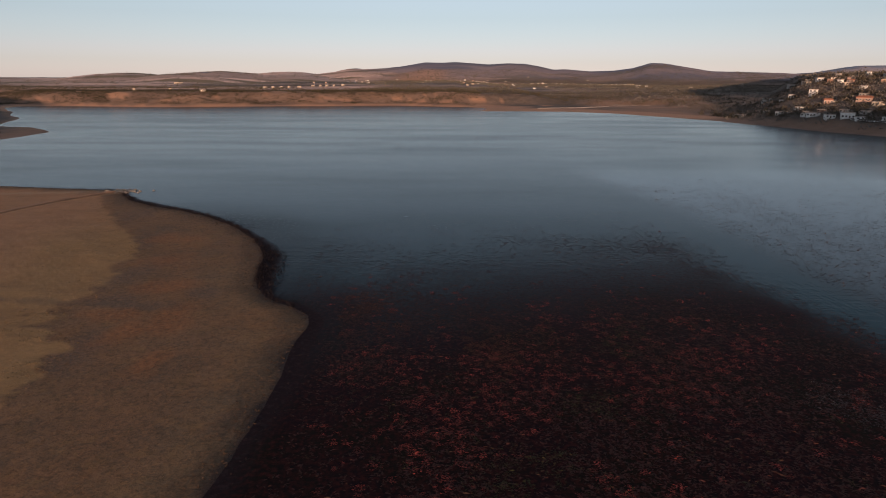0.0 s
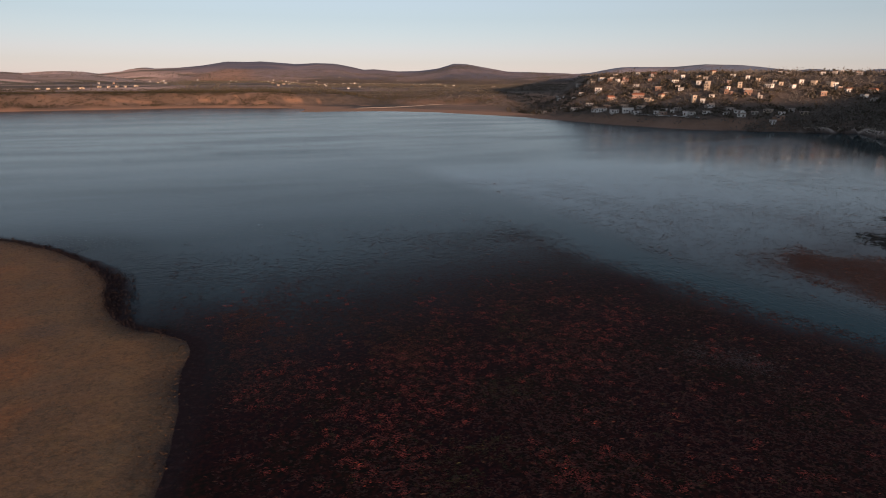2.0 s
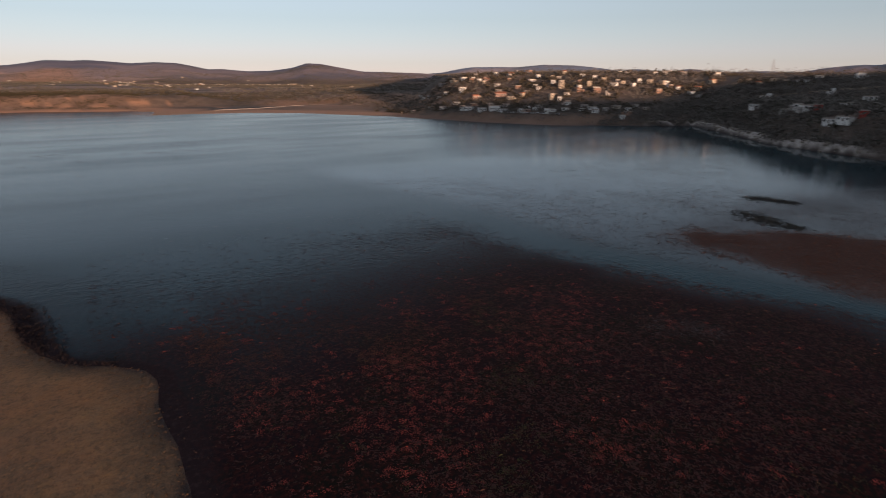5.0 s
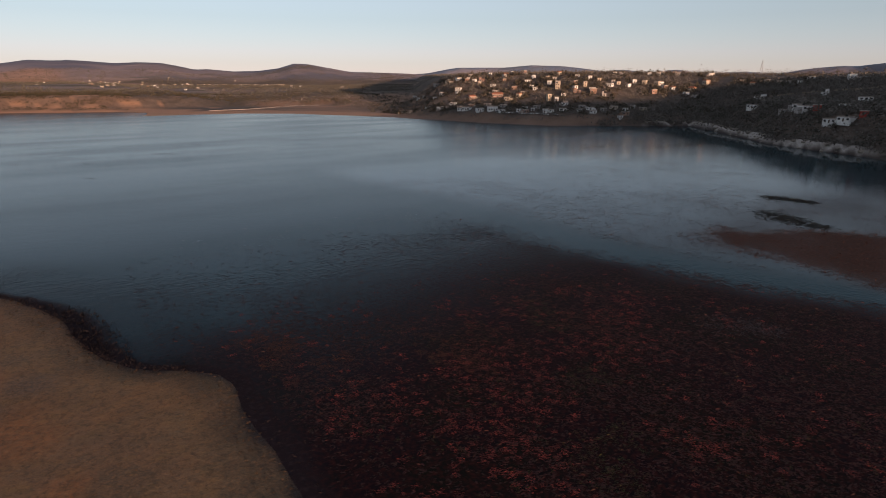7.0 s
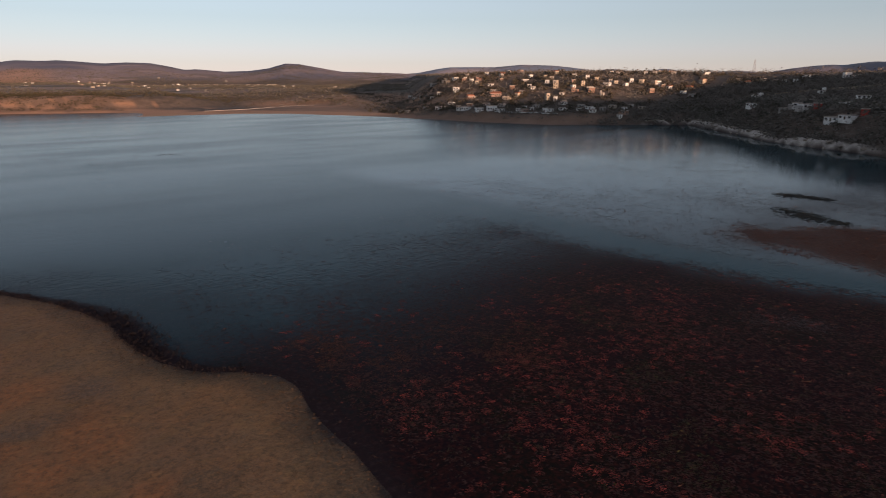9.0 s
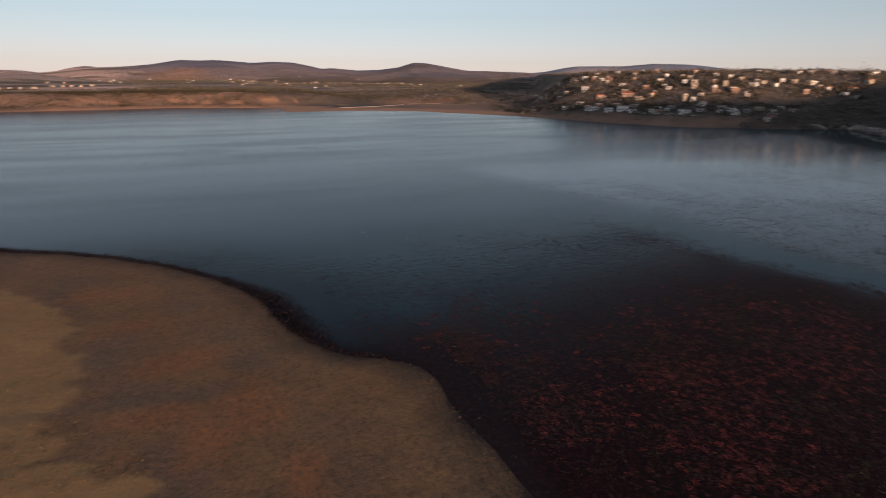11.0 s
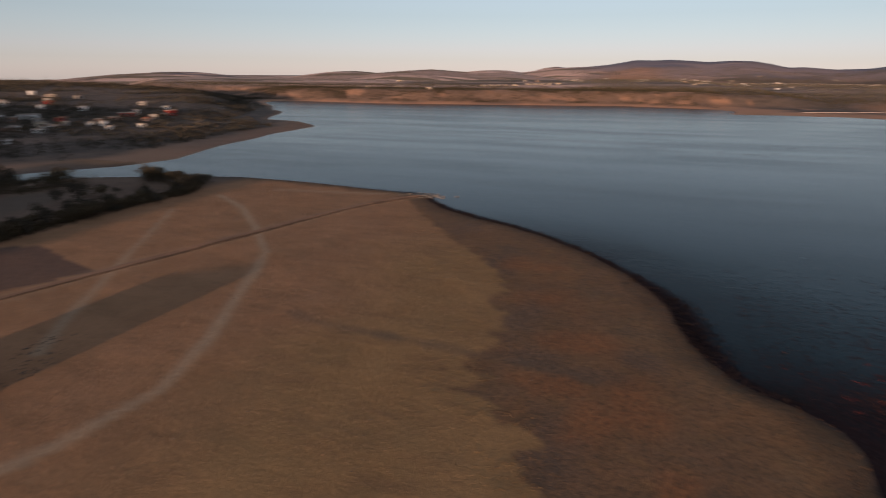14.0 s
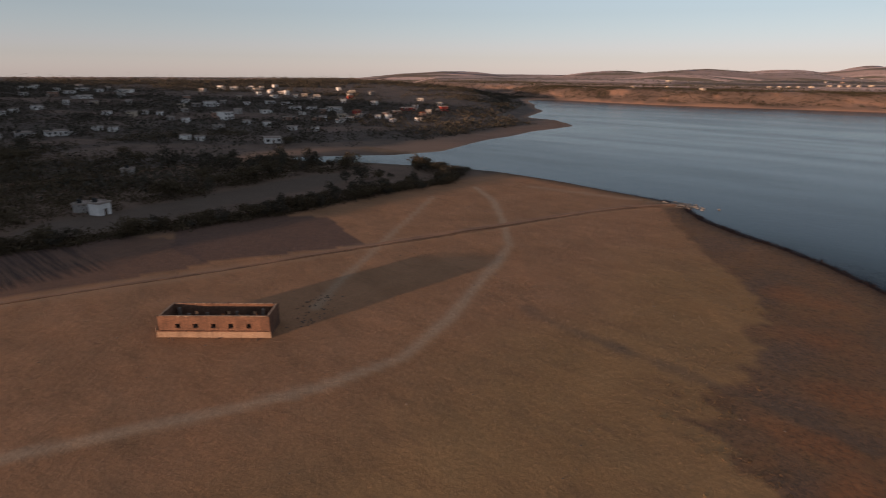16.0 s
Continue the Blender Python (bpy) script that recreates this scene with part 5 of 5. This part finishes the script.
def rust_density(x, y):
    band = np.exp(-((line_distance(x, y, [(-18, 112), (-8, 102), (0, 97), (8, 88)]) / 7) ** 2)) + 0.25 * np.exp(-(((x - 40) / 26) ** 2 + ((y - 96) / 18) ** 2))
    return band * smooth(-0.15, 0.35, rough(x, y, 5, 4, 171)) * smooth(3, 8, -shore_distance(x, y)) * smooth(1.2, 4, line_distance(x, y, [(-10, 118), (-5, 108), (-4, 98), (-7, 90)]))


def green_density(x, y):
    lane = np.exp(-((line_distance(x, y, [(6, 44), (10, 56), (17, 65), (24, 80), (34, 98)]) / 5) ** 2)) + 0.7 * np.exp(-(((x - 71) / 6) ** 2 + ((y - 80) / 5) ** 2))
    return (lane + 0.12) * smooth(-0.2, 0.3, rough(x, y, 6, 4, 173)) * smooth(3, 9, -shore_distance(x, y)) * smooth(-3, -10, channel_side(x, y))


def mat_density(x, y):
    d = np.where(inside(x, y, MAT), 1.0, -1.0) * line_distance(x, y, MAT, True)
    return smooth(-5, 6, d + rough(x, y, 12, 4, 175) * 6) * (0.3 + 0.7 * smooth(-0.3, 0.3, rough(x, y, 9, 3, 177)))


def on_water(name, xy, lo, hi, per, leaf, material, label, squash=0.1, slim=0.4, lie=0.85):
    return scatter(name, xy, np.zeros(len(xy)), rng.uniform(lo, hi, len(xy)), per, lie, leaf, squash, material, label, "water plants", slim, 0.02)


tuft_x, tuft_y = [v.ravel() for v in np.meshgrid(np.arange(-26, 92, 1.4), np.arange(30, 136, 1.4))]
tuft_xy = np.column_stack([tuft_x, tuft_y]) + rng.normal(0, 0.42, (len(tuft_x), 2))
tuft_xy = tuft_xy[rng.uniform(0, 1, len(tuft_xy)) < 4.0 * red_density(tuft_xy[:, 0], tuft_xy[:, 1])]
on_water("red_weed", tuft_xy, 0.4, 1.05, 34, 0.27, RED_WEED, "red feathery water weed breaking the surface", 0.05, 0.5, 0.985)
on_water("rust_weed", sprinkle(13000, -24, 40, 70, 128, rust_density), 0.4, 0.9, 16, 0.26, RUST_WEED, "rust-orange water weed near the shore", 0.05, 0.5, 0.985)
on_water("green_weed", sprinkle(14000, -24, 95, 30, 120, green_density), 0.5, 1.1, 12, 0.28, LANE_WEED, "dark green water weed between the red patches", 0.04, 0.5, 0.97)
on_water("dull_weed", sprinkle(75000, -34, 110, 34, 200, dull_density), 0.35, 0.85, 3, 0.8, DULL_WEED, "dark purplish weed just under the surface", 0.03, 0.35, 0.985)
on_water("brown_weed", sprinkle(150000, 60, 350, 40, 320, east_weed), 0.25, 0.6, 2, 0.9, BROWN_WEED, "sparse brown weed dotting the open water", 0.03, 0.5, 0.98)
on_water("mat_weed", sprinkle(26000, 100, 200, 34, 126, mat_density), 0.5, 1.2, 5, 0.5, MAT_WEED, "rust-brown mat of water weed off the east bank", 0.03, 0.45, 0.98)
on_water("weed_mat", np.concatenate([mat_strip([(189, 137), (193, 130), (193, 122)], 420, 2.6), mat_strip([(163, 123), (159, 116), (156, 109), (157, 100)], 620, 2.8)]),
         0.5, 1.2, 7, 0.7, GREEN_WEED, "two dark floating mats of weed", 0.04, 0.5, 0.97)


raft_xy = np.array([(-65, 440), (-61, 385), (-48, 450), (-35, 375), (-8, 402), (32, 462), (22, 400)], float)
raft_xy = np.repeat(raft_xy, 7, 0) + rng.normal(0, 1, (49, 2)) * (9, 22)
raft_xy = np.repeat(raft_xy, 6, 0) + rng.normal(0, 1, (294, 2)) * (1.3, 0.5)
on_water("drifting_weed", raft_xy, 0.4, 0.9, 5, 0.7, BLACK_WEED, "small dark rafts of drifting weed on open water", 0.12, 0.5, 0.85)


def fringe_density(x, y):
    d = shore_distance(x, y)
    cove = np.exp(-(((x + 44) / 10) ** 2 + ((y - 134) / 18) ** 2))
    return smooth(-4.5 - 5 * cove, -1.0, d + rough(x, y, 12, 3, 79) * 2.0) * smooth(1.8, -0.6, d + rough(x, y, 3, 2, 80)) * smooth(250, 232, y) * (0.25 + 0.75 * np.maximum(cove, smooth(-60, -75, x)))


on_water("shore_weed", sprinkle(60000, -140, -18, 30, 240, fringe_density), 0.25, 0.6, 6, 0.5, BLACK_WEED, "black rotting weed along the waterline", 0.1, 0.5, 0.88)


def stalk_density(x, y):
    d = shore_distance(x, y)
    cove = np.exp(-(((x + 44) / 10) ** 2 + ((y - 134) / 18) ** 2))
    return smooth(-2.0 - 8 * cove, -0.5, d + rough(x, y, 5, 3, 207) * 2.0) * smooth(1.0, -0.4, d) * smooth(250, 235, y) * smooth(104, 112, y)


stalk_xy = sprinkle(60000, -140, -30, 104, 240, stalk_density)
scatter("dead_stalks", stalk_xy, np.zeros(len(stalk_xy)), rng.uniform(0.25, 0.65, len(stalk_xy)), 3, -1, 0.9, 0.0, DEAD_STALK, "black dead reed stalks standing in the shallows", "water plants", 0.12, -0.02)
pale_xy = mat_strip([(55.5, 74.5), (60, 73), (63.5, 70), (62.5, 66)], 420, 2.4)
on_water("pale_weed", pale_xy, 0.3, 0.8, 5, 0.4, leaf_material("pale_water_weed", (0.06, 0.05, 0.052), (0.11, 0.094, 0.098), (0.05, 0.034, 0.034)), "pale greyish patch of dying water weed", 0.03, 0.5, 0.98)


def on_land(name, xy, lo, hi, per, material, label, tall=0.9):
    z = height(xy[:, 0], xy[:, 1])
    return scatter(name, xy, z, rng.uniform(lo, hi, len(xy)), per, -1, tall, 0.0, material, label, "grass", 0.35, -0.03)


def stubble_density(x, y):
    band = smooth(-4, 4, x - veg_edge(y) + rough(x, y, 10, 3, 81) * 6)
    return band * smooth(0.6, 3, shore_distance(x, y)) * (0.3 + 0.7 * smooth(-0.2, 0.3, rough(x, y, 14, 3, 83)))


def tuft_density(x, y):
    edge = smooth(14, 0, np.abs(x - veg_edge(y)))
    lone = smooth(0.25, 0.5, rough(x, y, 25, 4, 85)) * 0.35
    return np.maximum(edge * 0.8 * smooth(-0.1, 0.3, rough(x + y * 0.3, y * 3, 9, 3, 87)), lone) * (x < veg_edge(y) + 4) * (shore_distance(x, y) > 3) * (line_distance(x, y, TRACK) > 2.2)


def rim_density(x, y):
    d = shore_distance(x, y)
    return smooth(5.5, 0.3, d + rough(x, y, 4, 3, 209) * 2.0) * smooth(-0.3, 0.3, d) * (x > -150) * smooth(250, 235, y)


on_land("rim_grass", sprinkle(60000, -140, -22, 30, 240, rim_density), 0.08, 0.22, 4, leaf_material("dark_rim_grass", (0.03, 0.022, 0.018), (0.055, 0.038, 0.026), (0.08, 0.045, 0.026)), "dark damp grass along the lake's edge")
on_land("reed_stubble", sprinkle(100000, -150, -24, 26, 238, stubble_density), 0.05, 0.11, 4, STUBBLE, "brown reed stubble on drying mud")
STRAW = leaf_material("straw_blades", (0.22, 0.128, 0.075), (0.31, 0.19, 0.112), (0.17, 0.1, 0.058))
straw_xy = sprinkle(90000, -215, -58, 20, 244, lambda x, y: (x < veg_edge(y) + 1) * (shore_distance(x, y) > 2) * (line_distance(x, y, TRACK) > 1.4) * (0.35 + 0.65 * smooth(-0.3, 0.3, rough(x, y, 30, 3, 109))) * ~inside(x, y, FIELD))
scatter("straw", straw_xy, height(straw_xy[:, 0], straw_xy[:, 1]), rng.uniform(0.04, 0.095, len(straw_xy)), 2, -1, 0.9, 0.0, STRAW, "short straw-coloured grass on the flat", "grass", 0.5, -0.01)
on_land("dry_tufts", sprinkle(60000, -200, -55, 20, 238, tuft_density), 0.08, 0.2, 5, DRY_GRASS, "straw-coloured grass tufts on the flat")


# ---- stones ----
def stones(name, xyz, size, material, label):
    """Loose angular stones as one mesh."""
    ico = bmesh.new()
    bmesh.ops.create_icosphere(ico, subdivisions=1, radius=1.0)
    v = np.array([q.co for q in ico.verts])
    f = np.array([[q.index for q in t.verts] for t in ico.faces])
    ico.free()
    n = len(xyz)
    shape = v[None] * rng.uniform(0.6, 1.25, (n, len(v), 1)) * (size[:, None] * rng.uniform(0.6, 1.2, (n, 3)) * (1, 1, 0.65))[:, None, :]
    verts = (shape + xyz[:, None, :]).reshape(-1, 3)
    faces = (f[None] + (np.arange(n) * len(v))[:, None, None]).reshape(-1, 3)
    me = bpy.data.meshes.new(name)
    me.from_pydata(verts.tolist(), [], faces.tolist())
    me.materials.append(material)
    return tagged(new(name, me), label, "stones", kind="stuff")


bank_xy = sprinkle(9000, 215, 520, 100, 400, lambda x, y: smooth(0.5, 3, shore_distance(x, y)) * smooth(9, 4, shore_distance(x, y)) * smooth(-0.1, 0.3, rough(x, y, 30, 3, 48) + 0.4 * smooth(285, 225, y)))
stones("bank_boulders", np.column_stack([bank_xy, height(bank_xy[:, 0], bank_xy[:, 1])]), rng.uniform(0.5, 2.0, len(bank_xy)), STONE, "pale eroded boulders along the east bank")
tip_xy = np.column_stack([rng.normal(-131, 3.2, 150), rng.normal(233, 2.0, 150)])
stones("causeway_rubble", np.column_stack([tip_xy, np.maximum(height(tip_xy[:, 0], tip_xy[:, 1]), 0)]), rng.uniform(0.25, 0.8, 150), STONE, "rubble at the end of the causeway")
heap_xy = np.concatenate([mat_strip([(-149, 92), (-146, 88), (-142, 80)], 70, 2.2), mat_strip([(-155, 61), (-141, 74)], 60, 1.0), mat_strip([(-160, 66), (-156, 62)], 30, 0.9)])
stones("ruin_rubble", np.column_stack([heap_xy, height(heap_xy[:, 0], heap_xy[:, 1])]), rng.uniform(0.08, 0.34, len(heap_xy)), BARK, "dark fallen rubble and clods round the ruin")
flat_xy = sprinkle(700, -190, -65, 25, 235, lambda x, y: np.full(len(x), 0.5))
stones("scattered_stones", np.column_stack([flat_xy, height(flat_xy[:, 0], flat_xy[:, 1])]), rng.uniform(0.06, 0.22, len(flat_xy)), BARK, "small dark stones scattered on the flat")


# ---- built things on the far shores ----
def low_wall(points, high, label):
    wall = thing("low_wall", pose(*points[0], ground_z(*points[0])), label, "wall", "low walls on the spit")
    x0, y0 = points[0]
    z0 = ground_z(x0, y0)
    for (ax, ay), (bx, by) in zip(points, points[1:]):
        run = math.hypot(bx - ax, by - ay)
        piece = part("wall_panel", box(bmesh.new(), 0, run - 0.3, -0.25, 0.25, -1.5, high), ROOF, wall)
        piece.matrix_local = pose(ax - x0, ay - y0, ground_z(ax, ay) - z0, 0, 0, math.degrees(math.atan2(by - ay, bx - ax)))


low_wall([(134, 866), (160, 875), (190, 887), (225, 918), (258, 947)], 0.45, "long low pale plastered wall on the brown spit")
low_wall([(268, 958), (298, 962), (327, 958)], 0.45, "short low pale plastered wall behind the spit")


def car(m, paint, label):
    """A parked car with cabin, glass and four wheels."""
    auto = thing("parked_car", m, label, "car", "cars parked by the east shore")
    bm = bmesh.new()
    box(bm, -0.85, 0.85, -2.1, 2.1, 0.35, 0.9)
    bmesh.ops.bevel(bm, geom=bm.edges[:], offset=0.1, segments=2, affect="EDGES")
    part("body", bm, paint, auto)
    bm = bmesh.new()
    v = [bm.verts.new(p) for p in ((-0.8, -1.3, 0.9), (0.8, -1.3, 0.9), (0.8, 1.5, 0.9), (-0.8, 1.5, 0.9), (-0.65, -0.7, 1.45), (0.65, -0.7, 1.45), (0.65, 1.1, 1.45), (-0.65, 1.1, 1.45))]
    for q in ((4, 5, 6, 7), (0, 1, 5, 4), (1, 2, 6, 5), (2, 3, 7, 6), (3, 0, 4, 7)):
        bm.faces.new([v[k] for k in q])
    part("cabin", bm, GLASS, auto, "dark glazed cabin")
    part("roof", box(bmesh.new(), -0.66, 0.66, -0.72, 1.12, 1.452, 1.5), paint, auto)
    wheel = bmesh.new()
    bmesh.ops.create_cone(wheel, cap_ends=True, segments=14, radius1=0.33, radius2=0.33, depth=0.22, matrix=pose(0, 0, 0, 0, 90, 0))
    wheel = mesh_of("wheel", wheel, CAR_DARK)
    for x in (-0.78, 0.78):
        for y in (-1.3, 1.3):
            part("wheel", wheel, None, auto).location = (x, y, 0.33)
    return auto


white_car = car(pose(358, 524, ground_z(358, 524), 0, 0, 20), WHITE, "white car parked on the shore road")
grey_car = car(pose(361, 519, ground_z(361, 519), 0, 0, 30), GREY, "grey car parked on the shore road")
for k in range(14):
    t = (k + 1) / 15
    px, py = 360 + 34 * t + rng.uniform(-1.5, 1.5), 519 - 54 * t
    copy_thing(white_car if k % 3 else grey_car, pose(px, py, ground_z(px, py), 0, 0, rng.uniform(0, 70)))


def pylon(x, y, high):
    """A lattice power pylon with three cross-arms."""
    steel = plain_material("galvanised_steel", (0.3, 0.3, 0.31), (0.2, 0.2, 0.2))
    tower = thing("power_pylon", pose(x, y, ground_z(x, y), 0, 0, 25), "grey steel lattice power pylon on the ridge", "pylon")

    def bar(bm, a, b, r):
        a, b = Vector(a), Vector(b)
        q = (b - a).to_track_quat("Z", "Y").to_matrix().to_4x4()
        bmesh.ops.create_cone(bm, cap_ends=True, segments=5, radius1=r, radius2=r, depth=(b - a).length, matrix=Matrix.Translation((a + b) / 2) @ q)

    def corner(k, z):
        w = 2.6 * (1 - z / high) + 0.35
        return ((-w, w)[k in (1, 2)], (-w, w)[k > 1], z)

    for k in range(4):
        bm = bmesh.new()
        bar(bm, corner(k, -0.5), corner(k, high), 0.16)
        part("leg", bm, steel, tower)
    for k in range(4):
        bm = bmesh.new()
        for i in range(7):
            z0, z1 = high * i / 7, high * (i + 1) / 7
            bar(bm, corner(k, z0), corner((k + 1) % 4, z1), 0.07)
            bar(bm, corner((k + 1) % 4, z0), corner(k, z1), 0.07)
        part("bracing", bm, steel, tower)
    for z in (0.66, 0.8, 0.93):
        bm = bmesh.new()
        bar(bm, (-4.2, 0, high * z), (4.2, 0, high * z), 0.12)
        part("cross_arm", bm, steel, tower)


pylon(1000, 604, 24)
scrub_field("ridge_trees", sprinkle(1500, 430, 900, 250, 780, lambda x, y: smooth(44, 49, height(x, y)) * smooth(420, 250, shore_distance(x, y)) * clear_of_homes(x, y, 2) * 0.6),
            3.0, 6.0, 34, LEAF_DARK, "taller dark trees along the hill crest", 1.5, 0.24)
scrub_field("town_ridge_trees", sprinkle(3600, -1300, -760, 100, 1150, lambda x, y: smooth(-0.2, 0.2, rough(x, y, 90, 3, 91))), 3.0, 6.0, 26, LEAF_DARK, "dark trees along the town's ridge", 1.2, 0.26)
scrub_field("hill_woods", sprinkle(26000, -1500, 1300, 1900, 3100, lambda x, y: smooth(18, 35, height(x, y)) * smooth(66, 48, height(x, y)) * smooth(-0.5, 0.2, rough(x, y, 150, 3, 107)) * (1 - np.exp(-((np.degrees(np.arctan2(x, y)) + 2.4) / 2.6) ** 4) * smooth(2080, 2180, y) * smooth(2560, 2440, y)) * (0.04 + 0.96 * smooth(-9, -4, np.degrees(np.arctan2(x, y))))), 4.0, 8.0, 4, SCRUB_LEAF, "dry scrub on the far hills", 0.6)
